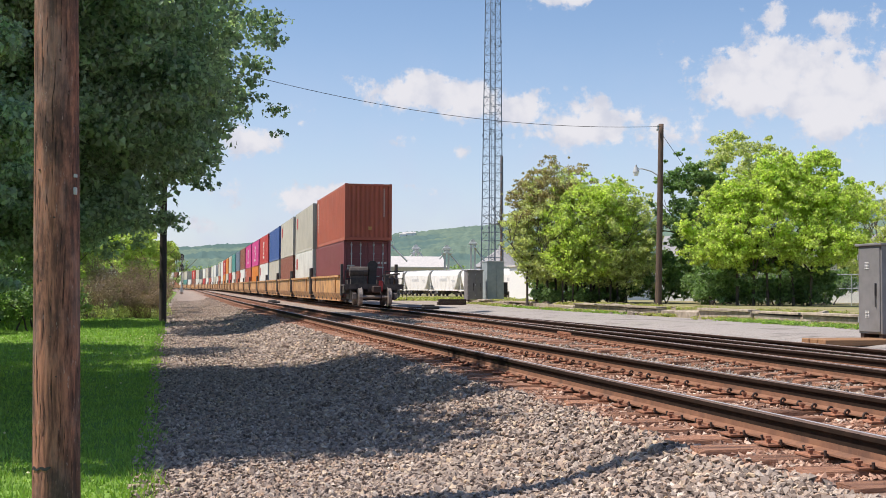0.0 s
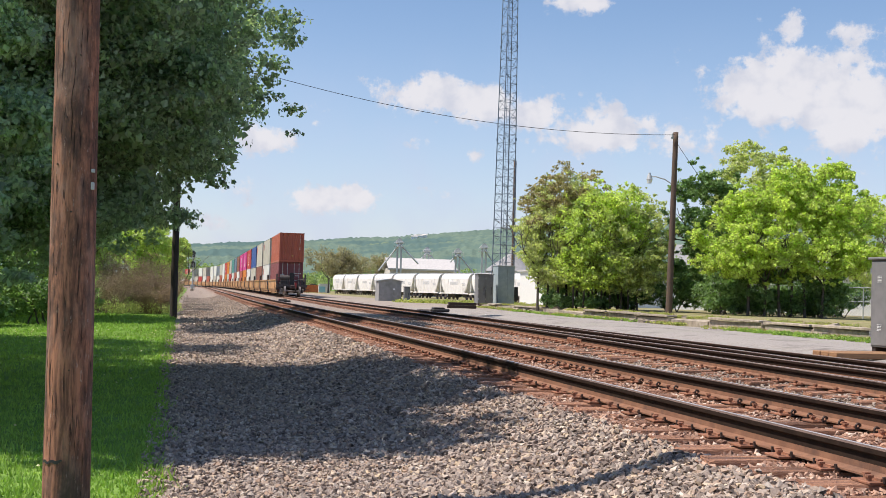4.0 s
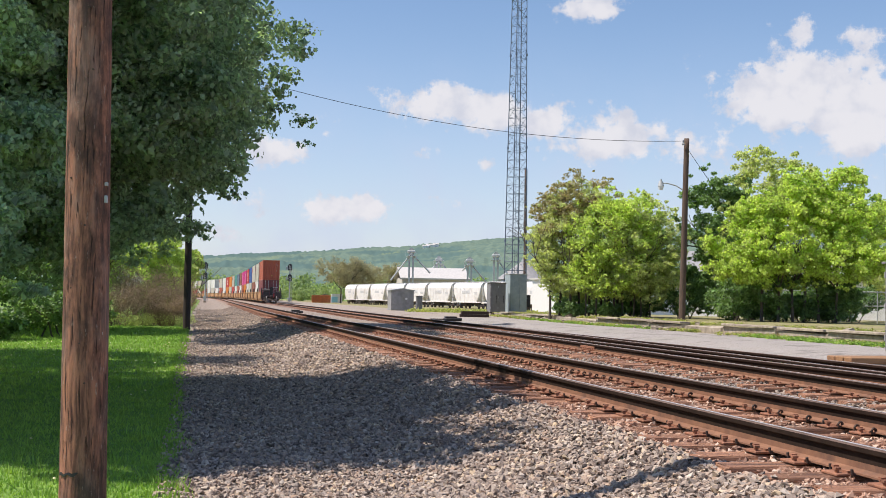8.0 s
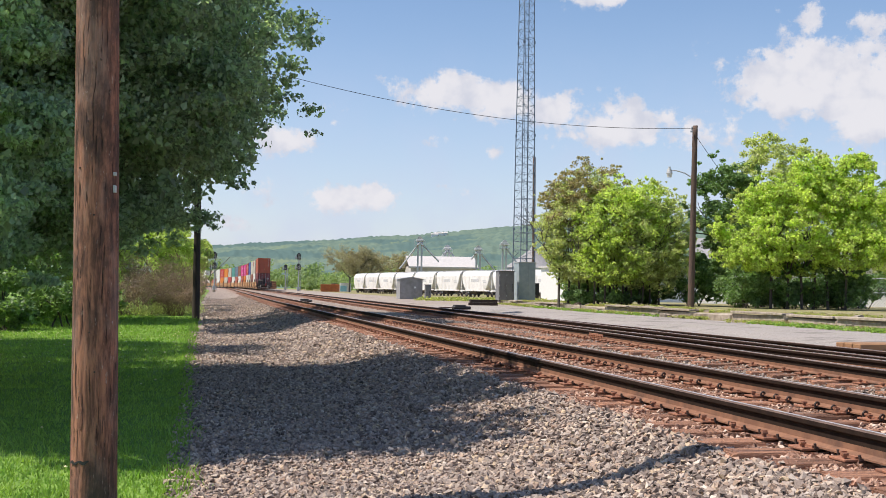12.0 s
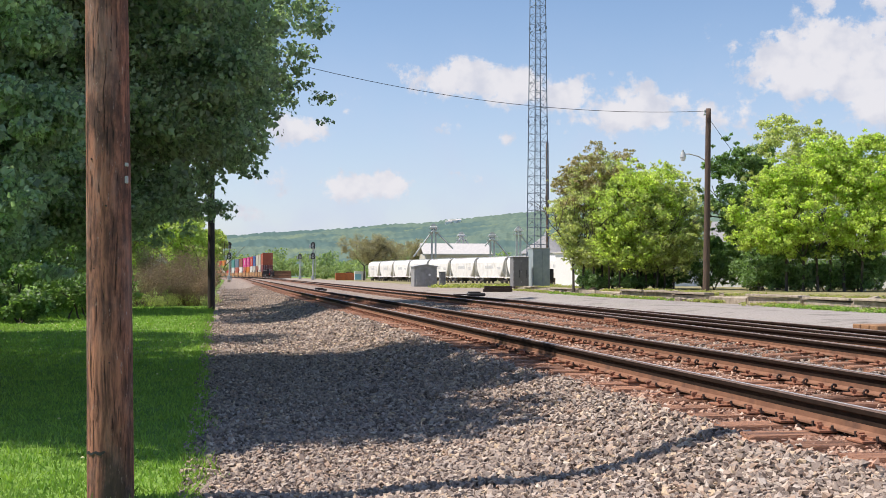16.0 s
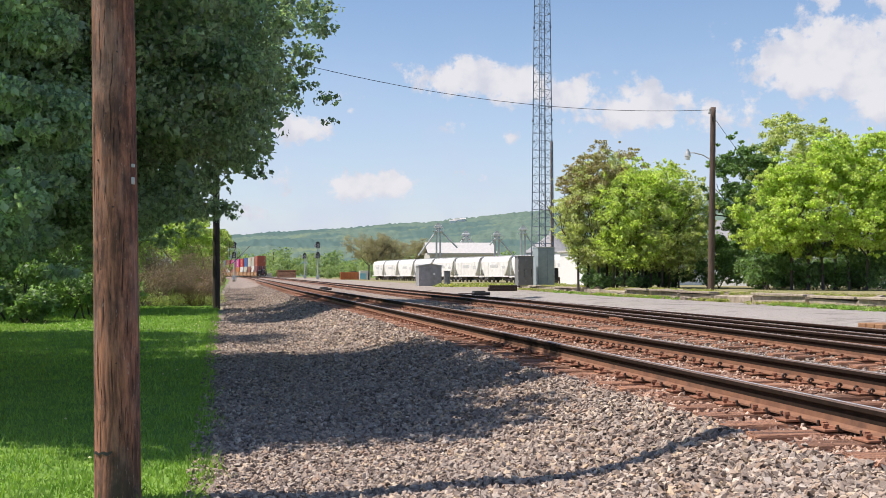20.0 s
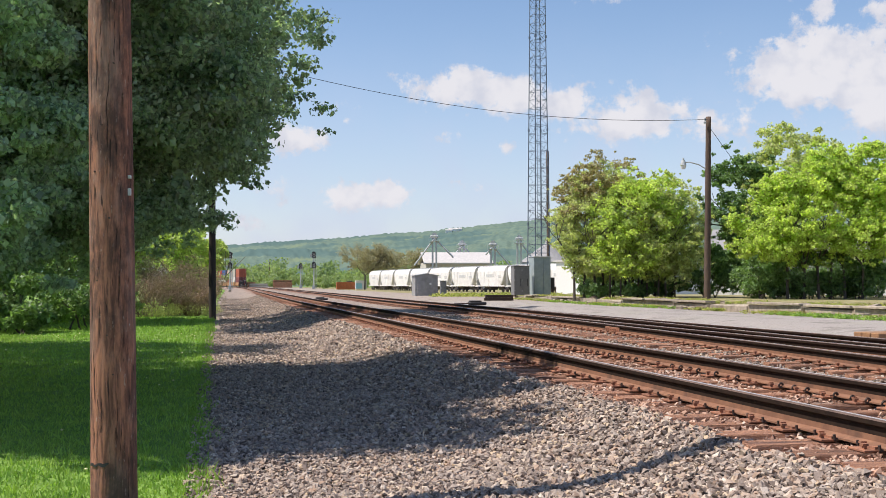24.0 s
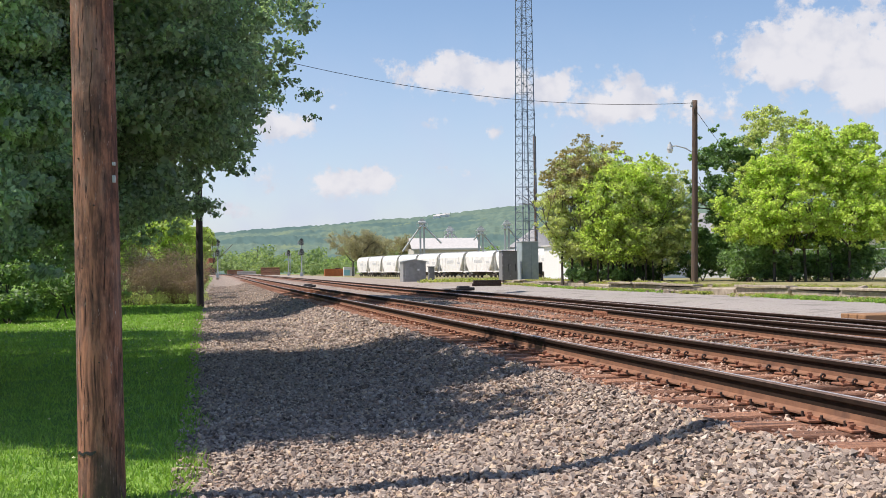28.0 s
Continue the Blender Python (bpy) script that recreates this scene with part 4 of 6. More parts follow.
def make_left_growth():
    rng = random.Random(21)
    # shaded undergrowth behind the lawn, with shade also put into the leaf_deep colour
    for i, (x, y, r, h, m) in enumerate(((-13.5, 35.5, 1.9, 2.3, "leaf_deep"), (-16.2, 36.5, 2.0, 2.9, "leaf_mid"), (-11.6, 37.5, 1.5, 1.7, "leaf_deep"), (-18.6, 38.0, 2.2, 3.4, "leaf_deep"),
                                          (-15.0, 40.5, 2.2, 3.0, "leaf_deep"), (-12.9, 44.0, 1.6, 2.0, "leaf_mid"), (-18.0, 43.0, 2.4, 4.0, "leaf_deep"), (-21.0, 46.0, 2.8, 4.6, "leaf_deep"), (-16.0, 48.5, 2.4, 4.2, "leaf_deep"), (-17.8, 34.6, 1.7, 2.1, "leaf_deep"), (-12.3, 34.2, 1.1, 1.1, "leaf_deep"), (-14.9, 33.6, 1.2, 1.2, "leaf_deep"), (-19.5, 42.0, 2.6, 4.4, "leaf_mid"))):
        make_bush("bush", (x, y, 0), "shaded green shrub at the lawn's far edge", r, h, 3800, 0.13, M[m], 40 + i, "undergrowth beside the lawn")
    # sunlit saplings and shrubs along the line
    for i, (s, p, r, h, m) in enumerate(((66, -1.5, 2.1, 6.4, "leaf_mid"), (72, -2.6, 2.4, 6.2, "leaf_mid"), (80, -0.8, 1.7, 6.0, "leaf_mid"), (92, -2.6, 2.4, 5.6, "leaf_mid"),
                                          (106, -3.0, 2.6, 5.4, "leaf_lime"), (122, -3.4, 2.8, 6.0, "leaf_mid"), (144, -3.4, 3.0, 6.4, "leaf_mid"), (170, -4.0, 3.4, 7.0, "leaf_mid"),
                                          (62, -5.2, 2.6, 6.4, "leaf_mid"), (70, -7.5, 3.0, 8.0, "leaf_deep"), (84, -7.5, 3.4, 8.5, "leaf_mid"), (102, -8.0, 3.8, 9.0, "leaf_deep"),
                                          (205, -5.0, 3.8, 7.5, "leaf_mid"), (245, -5.5, 4.2, 8.0, "leaf_mid"), (290, -6.0, 4.6, 8.5, "leaf_mid"))):
        x, y = line_xy(s, p)
        make_bush("bush", (float(x), float(y), 0), "leafy green sapling thicket beside the track", r, h, 3400, 0.165 + s / 1500, M[m], 60 + i, "thicket beside the track")
    # leafless brown shrubs
    for i, (s, p, r, h) in enumerate(((56, -1.7, 1.5, 3.5), (60, -1.2, 1.4, 3.0), (53.5, -3.2, 1.3, 2.4), (58, -4.0, 1.6, 3.6), (54.5, -1.0, 0.9, 1.8))):
        x, y = line_xy(s, p)
        bush = thing("dry_shrub", (float(x), float(y), 0), "leafless brown twiggy shrub beside the track", "shrub", "dry shrubs")
        bm, tips = bmesh.new(), []
        for _ in range(44):
            a = rng.uniform(0, 6.28)
            way = (math.cos(a) * 0.6, math.sin(a) * 0.6, 1)
            branch(bm, rng, (math.cos(a) * 0.3 * r, math.sin(a) * 0.3 * r, -0.05), way, h * rng.uniform(0.22, 0.4), 0.013, 2, tips)
        part("twig_mass", bm, M["twig"], bush)
        g = np.random.default_rng(90 + i)
        leaf_cloud("dead_leaves", g, np.array(tips), np.full(len(tips), 0.28), 5500, 0.055, M["twig"], parent=bush)
        low = np.stack([g.uniform(-r, r, 30), g.uniform(-r, r, 30), g.uniform(0.1, 0.5, 30)], -1)
        leaf_cloud("undergrowth", g, low, np.full(30, 0.3), 1800, 0.07, M["leaf_grey"], parent=bush)


make_left_growth()

# trees behind the old platform
make_tree("platform_tree", (10.1, 64.0, 0.6), "multi-stemmed bronze and green tree behind the platform",
          ((-1.0, 0.4, 4.6, 3.2, 2.4, 3.2), (-1.0, 0, 2.4, 2.3, 2.0, 1.8), (-2.4, 0, 3.6, 1.5, 1.4, 2.4)), 560, 0.16, 0.5, 32000, 0.13, M["leaf_grey"],
          [(-2.6 + 0.55 * i, 0.4 * math.sin(i * 2.1), 0.05 * math.sin(i * 1.7), 0.03) for i in range(9)], 0.075, 2.3, 31, group="trees behind the platform",
          extra=((M["leaf_olive"], ((-0.9, 0.4, 6.3, 2.3, 2.0, 2.1), (-2.4, 0.2, 5.4, 1.4, 1.6, 2.0)), 170, 13000, 0.12), (M["leaf_lime"], ((0.2, -1.6, 3.0, 1.5, 0.8, 1.7),), 60, 5000, 0.13)))
make_tree("platform_tree", (10.9, 62.5, 0.6), "bright green young tree behind the platform",
          ((-0.1, 0, 4.2, 2.9, 2.6, 3.0), (0.8, 0, 5.3, 1.9, 2.0, 1.9), (-0.6, -0.5, 2.5, 2.4, 2.0, 1.6)), 520, 0.15, 0.5, 19000, 0.135, M["leaf_lime"],
          [(-1.6 + 0.5 * i, 0.3 * math.cos(i * 1.9), 0.04 * math.sin(i * 2.7), 0.0) for i in range(8)], 0.06, 1.9, 32, group="trees behind the platform",
          extra=((M["leaf_grey"], ((1.5, 0.0, 3.9, 2.4, 2.4, 3.0), (1.6, -0.6, 2.4, 2.2, 1.8, 1.9)), 420, 22000, 0.13), (M["leaf_mid"], ((0.0, 0.0, 3.8, 2.8, 2.5, 2.8),), 240, 12000, 0.135)))
make_tree("platform_tree", (13.7, 68.0, 0.6), "dark green tree behind the lamp pole",
          ((0, 0, 3.4, 2.2, 2.0, 2.8), (-0.8, 0, 2.0, 2.0, 1.8, 1.6)), 140, 0.2, 0.5, 9000, 0.16, M["leaf_deep"], ((0, 0, 0, 0), (-0.6, 0.2, 0.04, 0)), 0.09, 2.0, 36, group="trees behind the platform")
make_tree("platform_tree", (17.9, 64.5, 0.6), "tall dark green maple behind the platform",
          ((1.4, 0, 7.2, 2.2, 2.4, 2.9), (0.6, 0, 3.6, 2.8, 2.6, 2.8), (3.6, 0.6, 6.9, 2.0, 2.0, 2.7), (5.4, 0.8, 6.2, 1.8, 1.8, 2.6)), 420, 0.18, 0.55, 30000, 0.155, M["leaf_grey"], ((0, 0, 0, 0), (1.2, 0.3, 0.05, 0)), 0.14, 2.6, 33, group="trees behind the platform",
          extra=((M["leaf_deep"], ((-1.0, -0.3, 5.8, 2.4, 2.4, 3.2), (-0.8, -0.4, 2.2, 3.0, 2.4, 1.9)), 240, 27000, 0.155),))
make_tree("platform_tree", (18.9, 57.0, 0.6), "rounded bright lime green tree behind the platform",
          ((-0.5, 0, 4.2, 3.2, 3.2, 2.6), (1.6, 0.2, 5.9, 2.2, 2.4, 1.7), (3.4, 0, 4.6, 2.0, 2.4, 2.4), (-1.8, -0.4, 5.3, 1.6, 1.6, 1.3), (0.2, -0.2, 6.9, 1.2, 1.4, 1.0), (2.7, 0.2, 7.2, 1.0, 1.2, 0.9), (-2.6, -0.6, 2.9, 2.0, 2.0, 1.3), (2.0, -1.6, 3.0, 2.6, 1.6, 1.2), (-3.9, 0, 4.0, 0.8, 1.0, 0.8)), 980, 0.16, 0.5, 76000, 0.14, M["leaf_lime"],
          [(-1.6 + 0.7 * i, 0.3 * math.cos(i * 1.9), 0.05 * math.sin(i * 2.7), 0.0) for i in range(6)], 0.08, 1.8, 34, group="trees behind the platform",
          # Dark leaves low in the crown stand in for the shade beneath it.
          extra=((M["leaf_deep"], ((0.2, 0.9, 1.5, 4.2, 1.8, 1.5),), 150, 12000, 0.14),))
make_tree("platform_tree", (29.5, 71.0, 0.6), "pale grey-green tree at the end of the row",
          ((0, 0, 4.4, 4.0, 3.0, 3.4), (-1.6, 0, 3.0, 3.0, 2.4, 2.4)), 260, 0.2, 0.55, 16000, 0.15, M["leaf_grey"], ((0, 0, 0, 0), (0.9, 0.2, 0.06, 0)), 0.11, 2.2, 37, group="trees behind the platform")
# Shade under the platform trees is carried by the dark leaf colour.
for i, (x, y, r, h) in enumerate(((14.8, 62.5, 1.6, 2.6), (17.0, 60.5, 2.0, 2.2), (20.6, 60.0, 2.0, 2.4), (12.6, 64.5, 1.6, 1.9), (9.4, 67.0, 1.9, 2.4), (11.4, 67.0, 1.9, 2.2), (23.5, 62.5, 2.0, 2.2), (19.6, 69.5, 2.2, 2.6), (22.5, 69.0, 2.2, 2.6), (25.5, 66.0, 2.2, 2.6), (16.4, 58.8, 1.5, 1.3), (18.6, 58.2, 1.6, 1.4), (20.8, 57.6, 1.6, 1.3), (8.6, 63.4, 1.2, 1.0), (10.6, 62.8, 1.2, 0.9))):
    make_bush("bush", (x, y, 0.6), "green shrub under the platform trees", r, h, 2600, 0.14, M["leaf_deep"], 120 + i, "shrubs under the platform trees")


def make_far_plants():
    rng = np.random.default_rng(77)
    # brown just-budding tree by the sheds
    rnd = random.Random(5)
    for x, y, h in ((-18.8, 292.0, 11.8), (-16.0, 297.0, 11.0), (-9.0, 318.0, 11.2)):
        tree = thing("budding_tree", (x, y, 0), "half-bare brown tree with thin branches", "tree", "budding trees")
        bm, tips = bmesh.new(), []
        rod(bm, (0, 0, -0.2), (0.1, 0, h * 0.3), 0.22, 0.17)
        for _ in range(7):
            a = rnd.uniform(0, 6.28)
            branch(bm, rnd, (0.1, 0, h * 0.3), (math.cos(a), math.sin(a), 0.65), h * 0.3, 0.09, 3, tips)
        part("trunk", bm, M["bark"], tree)
        leaf_cloud("foliage", rng, np.array(tips), np.full(len(tips), 1.0), 9500, 0.2, M["bud"], parent=tree, shell=0.95)
        c, r = crown_clumps(rng, ((0, 0, h * 0.64, h * 0.5, h * 0.4, h * 0.33),), 160, 0.4, 0.9)
        leaf_cloud("foliage", rng, c, r, 7500, 0.24, M["bud"], parent=tree, shell=0.95)
    # far woods on the valley floor
    c, r = [], []
    for k in range(240):
        az = radians(rng.uniform(-10.6, 5.0))
        d = rng.uniform(430, 900)
        h = rng.uniform(6, 13) * (0.6 + 0.5 * rng.random())
        for j in range(5):
            c.append((d * math.sin(az) + rng.normal(0, 2.5), d * math.cos(az) + rng.normal(0, 2.5), h * rng.uniform(0.25, 0.9)))
            r.append(h * rng.uniform(0.22, 0.36))
    ob = leaf_cloud("valley_woods", rng, c, r, 42000, 1.2, M["leaf_far"])
    tagged(ob, "green woods on the far valley floor", "woods", kind="stuff")
    c, r = [], []
    for k in range(90):
        d = rng.uniform(300, 520)
        x, y = line_xy(d, rng.uniform(26, 70))
        h = rng.uniform(2, 4.6)
        for j in range(4):
            c.append((x + rng.normal(0, 2.0), y + rng.normal(0, 2.0), h * rng.uniform(0.3, 0.9)))
            r.append(h * rng.uniform(0.25, 0.36))
    ob = leaf_cloud("trackside_woods", rng, c, r, 30000, 0.55, M["leaf_far"])
    tagged(ob, "light green bushes beyond the yard", "woods", kind="stuff")


make_far_plants()


# ---------------------------------------------------------------- hills
def hill_material():
    m = bpy.data.materials.new("hazy_wooded_hill")
    m.use_nodes = True
    t = m.node_tree
    t.nodes.clear()
    n = Nodes(t)
    co = n.add("ShaderNodeNewGeometry").outputs["Position"]
    # Bluish haze of the distance is mixed into the foliage colours.
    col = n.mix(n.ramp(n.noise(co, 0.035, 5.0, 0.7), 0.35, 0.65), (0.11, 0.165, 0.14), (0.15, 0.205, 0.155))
    # Broad darker patches stand for conifers and cloud shade.
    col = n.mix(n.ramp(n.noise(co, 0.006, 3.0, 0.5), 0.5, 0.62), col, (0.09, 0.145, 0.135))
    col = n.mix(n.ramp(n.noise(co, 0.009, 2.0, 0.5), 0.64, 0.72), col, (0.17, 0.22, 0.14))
    b = n.add("ShaderNodeBsdfPrincipled", Roughness=1.0)
    b.inputs["Specular IOR Level"].default_value = 0.0
    t.links.new(col, b.inputs["Base Color"])
    n.add("ShaderNodeOutputMaterial", Surface=b.outputs[0])
    return m


def make_hill():
    az = np.radians(np.linspace(-32, 44, 640))
    d = np.concatenate([np.linspace(900, 2400, 52), np.linspace(2450, 3200, 8)])
    aa, dd = np.meshgrid(az, d, indexing="ij")
    deg = np.degrees(aa)
    # skyline height as a slope from the camera
    sky = np.interp(deg, (-32, -16, -10.5, -7.5, -4.6, -2.8, -0.6, 2.0, 4.6, 9, 14, 22, 30, 44), (0.030, 0.034, 0.0365, 0.039, 0.0425, 0.046, 0.049, 0.053, 0.057, 0.060, 0.066, 0.076, 0.08, 0.07))
    rise = np.clip((dd - 900) / 1450, 0, 1)
    rise = rise ** 1.15 * (1.25 - 0.25 * rise)
    z = (sky - 0.0022) * 2350 * rise
    z = np.where(dd > 2350, z - (dd - 2350) * 0.2, z)
    x, y = dd * np.sin(aa), dd * np.cos(aa)
    rng = np.random.default_rng(3)
    lump = rng.random(aa.shape) * 4 + 4 * np.sin(x / 61 + 2 * np.sin(y / 140)) * np.sin(y / 83) + 1.5 * np.sin(x / 19) * np.sin(y / 23)
    z = z + lump * np.clip(rise * 4, 0, 1) - 3
    k, j = aa.shape
    i = np.arange(k * j).reshape(k, j)
    f = np.stack([i[:-1, :-1], i[:-1, 1:], i[1:, 1:], i[1:, :-1]], -1).reshape(-1, 4)
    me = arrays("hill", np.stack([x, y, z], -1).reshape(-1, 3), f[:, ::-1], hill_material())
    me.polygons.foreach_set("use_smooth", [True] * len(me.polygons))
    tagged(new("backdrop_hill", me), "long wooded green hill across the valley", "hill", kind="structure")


make_hill()


# ---------------------------------------------------------------- poles and wires
def make_utility_pole(at, height, r0, r1, lean, material, label, extra=True):
    pole = thing("utility_pole", at, label, "utility pole", "utility poles")
    bm = bmesh.new()
    rings, seg = 26, 20
    rng = random.Random(int(at[1] * 10))
    prev = None
    for i in range(rings + 1):
        k = i / rings
        z = -0.3 + (height + 0.3) * k
        r = r0 + (r1 - r0) * k
        ring = []
        for j in range(seg):
            a = 2 * math.pi * j / seg
            q = r * (1 + 0.03 * math.sin(3 * a + k * 5) + rng.uniform(-0.008, 0.008))
            ring.append(bm.verts.new((lean[0] * z + q * math.cos(a), lean[1] * z + q * math.sin(a), z)))
        if prev:
            for j in range(seg):
                bm.faces.new((prev[j], prev[(j + 1) % seg], ring[(j + 1) % seg], ring[j]))
        prev = ring
    bm.faces.new(prev)
    part("shaft", bm, material, pole, smooth=True)
    return pole


pole_near = make_utility_pole((-2.113, 7.52, 0.0), 8.1, 0.149, 0.118, (-0.0146, 0.0), M["pole"], "weathered brown wooden utility pole standing in the lawn")
# saw cut, wire moulding and tags on the pole
bm = bmesh.new()
prev = None
for k in range(12):                             # a ragged chainsaw nick that follows the round of the pole
    a = radians(-52 + 5.2 * k)
    thick = (0.004, 0.010, 0.007, 0.006, 0.009, 0.008, 0.007, 0.011, 0.010, 0.012, 0.009, 0.003)[k]
    mid = 0.318 + 0.006 * math.sin(k * 1.3) + 0.0012 * k
    ring = [bm.verts.new((math.sin(a) * q - 0.0146 * mid, -math.cos(a) * q, mid + e * thick)) for q, e in ((0.152, -1), (0.152, 1), (0.138, 1), (0.138, -1))]
    if prev:
        for j in range(4):
            bm.faces.new((prev[j], ring[j], ring[(j + 1) % 4], prev[(j + 1) % 4]))
    prev = ring
part("saw_cut", bm, M["black"], pole_near, "dark horizontal saw cut")
for z0, z1 in ((1.2, 1.24), (2.05, 2.13), (2.16, 2.2)):
    part("tag", boxed(0.092, 0.112, -0.06, -0.03, z0, z0 + 0.6 * (z1 - z0), 0.003), M["galv"], pole_near, "small pale metal tag")
for z, a in ((0.9, 0.3), (1.5, -0.4), (1.9, 0.2), (2.5, -0.1), (2.9, 0.45), (1.15, 0.05), (2.2, -0.5), (3.3, 0.25)):
    x, y = math.sin(a) * 0.136 - 0.0146 * z, -math.cos(a) * 0.136
    part("nail", rod(bmesh.new(), (x, y + 0.02, z), (x * 1.03, y - 0.012, z), 0.006, seg=6), M["iron_dark"], pole_near)

pole_mid = make_utility_pole((-9.5, 48.4, 0.0), 11.4, 0.155, 0.11, (-0.004, 0.0), M["pole_dark"], "dark wooden utility pole beside the gravel")
pole_lamp = make_utility_pole((13.0, 56.0, 0.62), 8.95, 0.165, 0.125, (0.017, 0.0), M["pole_grey"], "brown wooden pole with a street lamp behind the platform")
pole_back = make_utility_pole((10.45, 110.0, 0.4), 13.7, 0.17, 0.13, (-0.004, 0.0), M["pole_grey"], "tall wooden pole behind the lattice tower")

bm = bmesh.new()
arm = [(0.1, 0, 6.35), (-0.35, 0, 6.62), (-0.8, 0, 6.74), (-1.1, 0, 6.72)]
for a, b in zip(arm, arm[1:]):
    rod(bm, a, b, 0.03)
part("lamp_arm", bm, M["galv"], pole_lamp, "curved metal lamp arm")
bm = bmesh.new()
rod(bm, (-1.1, 0, 6.58), (-1.1, 0, 6.82), 0.16, 0.09, 12)
rod(bm, (-1.1, 0, 6.82), (-1.1, 0, 6.92), 0.06, 0.05, 10)
part("lamp_head", bm, M["galv"], pole_lamp, "grey lamp housing")
bm = bmesh.new()
rod(bm, (-1.1, 0, 6.4), (-1.1, 0, 6.58), 0.10, 0.15, 12)
part("lamp_glass", bm, M["white"], pole_lamp, "pale lamp lens")
bm = bmesh.new()
rod(bm, (-0.06, -0.2, 8.7), (-0.06, -0.2, 8.86), 0.05, 0.04)
block(bm, -0.12, 0.0, -0.2, -0.12, 8.6, 8.68)
part("insulator", bm, M["galv"], pole_lamp)


def wire(name, a, b, sag, r, label):
    bm = bmesh.new()
    a, b = Vector(a), Vector(b)
    k = 28
    pts = [a.lerp(b, i / k) - Vector((0, 0, sag * 4 * (i / k) * (1 - i / k))) for i in range(k + 1)]
    for p, q in zip(pts, pts[1:]):
        rod(bm, p, q, r, seg=5)
    solo(name, bm, M["black"], (0, 0, 0), label, "cable", "overhead wires")


wire("overhead_wire", (-9.5, 48.3, 11.25), (13.08, 55.8, 9.42), 0.95, 0.012, "black overhead wire slung between two poles")
wire("guy_wire", (13.2, 56.1, 9.1), (21.0, 66.0, 3.0), 0.1, 0.012, "thin wire running down behind the trees")


# ---------------------------------------------------------------- old platform and pads
def make_platform():
    rng = random.Random(4)
    wall = tagged(new("platform_edge"), "low crumbling concrete platform edge with weeds", "platform", kind="structure")
    s = 12.0
    while s < 75:
        ln = rng.uniform(1.6, 4.6)
        if rng.random() > 0.02:
            h = rng.uniform(0.66, 0.71)
            bm = boxed(-0.16, 0.16, 0, ln - 0.05, -0.32, h - 0.42, 0.02)
            for v in bm.verts:
                v.co += Vector((rng.uniform(-0.05, 0.05), rng.uniform(-0.04, 0.04), rng.uniform(-0.07, 0.015)))
            if rng.random() < 0.6:
                block(bm, -0.26, 0.2, 0.05, ln - 0.1, h - 0.42, h - 0.34, 0.01)
            ob = part("platform_block", bm, M["concrete"], wall)
            ob.matrix_basis = line_pose(s, 19.95, 0.42 - rng.uniform(0.0, 0.05), rng.uniform(-1.6, 1.6))
        s += ln
    # broken lumps that have fallen from the edge
    for _ in range(70):
        q = rng.uniform(0.06, 0.2)
        bm = boxed(-q, q, -q * 0.8, q * 0.8, -q * 0.6, q * 0.5, q * 0.2)
        for v in bm.verts:
            v.co += Vector((rng.uniform(-0.3, 0.3), rng.uniform(-0.3, 0.3), rng.uniform(-0.25, 0.25))) * q
        at = rng.uniform(18, 74)
        p_at = 19.95 + (rng.uniform(-0.75, -0.25) if rng.random() < 0.6 else rng.uniform(-0.1, 0.5))
        ob = part("rubble", bm, M["concrete"], wall)
        ob.matrix_basis = line_pose(at, p_at, float(ground_z(at, p_at)) + 0.3 * q, rng.uniform(0, 90))
    # weeds on and before the edge
    g = np.random.default_rng(6)
    k = 1500
    s = g.uniform(14, 76, k)
    p = np.where(g.random(k) < 0.5, 19.75 - np.abs(g.normal(0, 0.35, k)), g.uniform(20.1, 22.0, k))
    x, y = line_xy(s, p)
    clump = np.sin(s * 0.9) + np.sin(s * 0.37 + 1) > -0.3
    c = np.stack([x, y, ground_z(s, p) + 0.06], -1)[clump]
    ob = leaf_cloud("platform_weeds", g, c, g.uniform(0.07, 0.2, len(c)), 40000, 0.06, M["weed"], squash=0.45, shell=0.9)
    tagged(ob, "yellow-green weeds along the platform edge", "weeds", kind="stuff")
    ob = leaf_cloud("dry_weeds", g, c + np.array([0.2, 0.3, 0]), g.uniform(0.1, 0.24, len(c)), 26000, 0.05, M["leaf_olive"], squash=0.45, shell=0.9)
    tagged(ob, "dry brown weeds along the platform edge", "weeds", kind="stuff")


make_platform()


def make_platform_grass():
    g = np.random.default_rng(61)
    s = np.concatenate([g.uniform(22, 37, 260), g.uniform(46, 66, 120)])
    p = g.uniform(18.7, 19.75, len(s))
    x, y = line_xy(s, p)
    c = np.stack([x, y, ground_z(s, p) + 0.05], -1)
    ob = leaf_cloud("platform_grass", g, c, g.uniform(0.12, 0.24, len(s)), 12000, 0.06, M["grass"], squash=0.4, shell=0.9)
    tagged(ob, "bright green grass along the foot of the platform", "grass", kind="stuff")


make_platform_grass()


def make_pad():
    pad = thing("timber_pad", (9.3, 22.3, 0.43), "weathered orange timber pad beside the cabinet", "timber pad", rz=11)
    for i in range(3):
        part("beam", boxed(-0.9, 2.2, i * 0.3, i * 0.3 + 0.27, -0.05, 0.07, 0.015), M["timber"], pad)


make_pad()


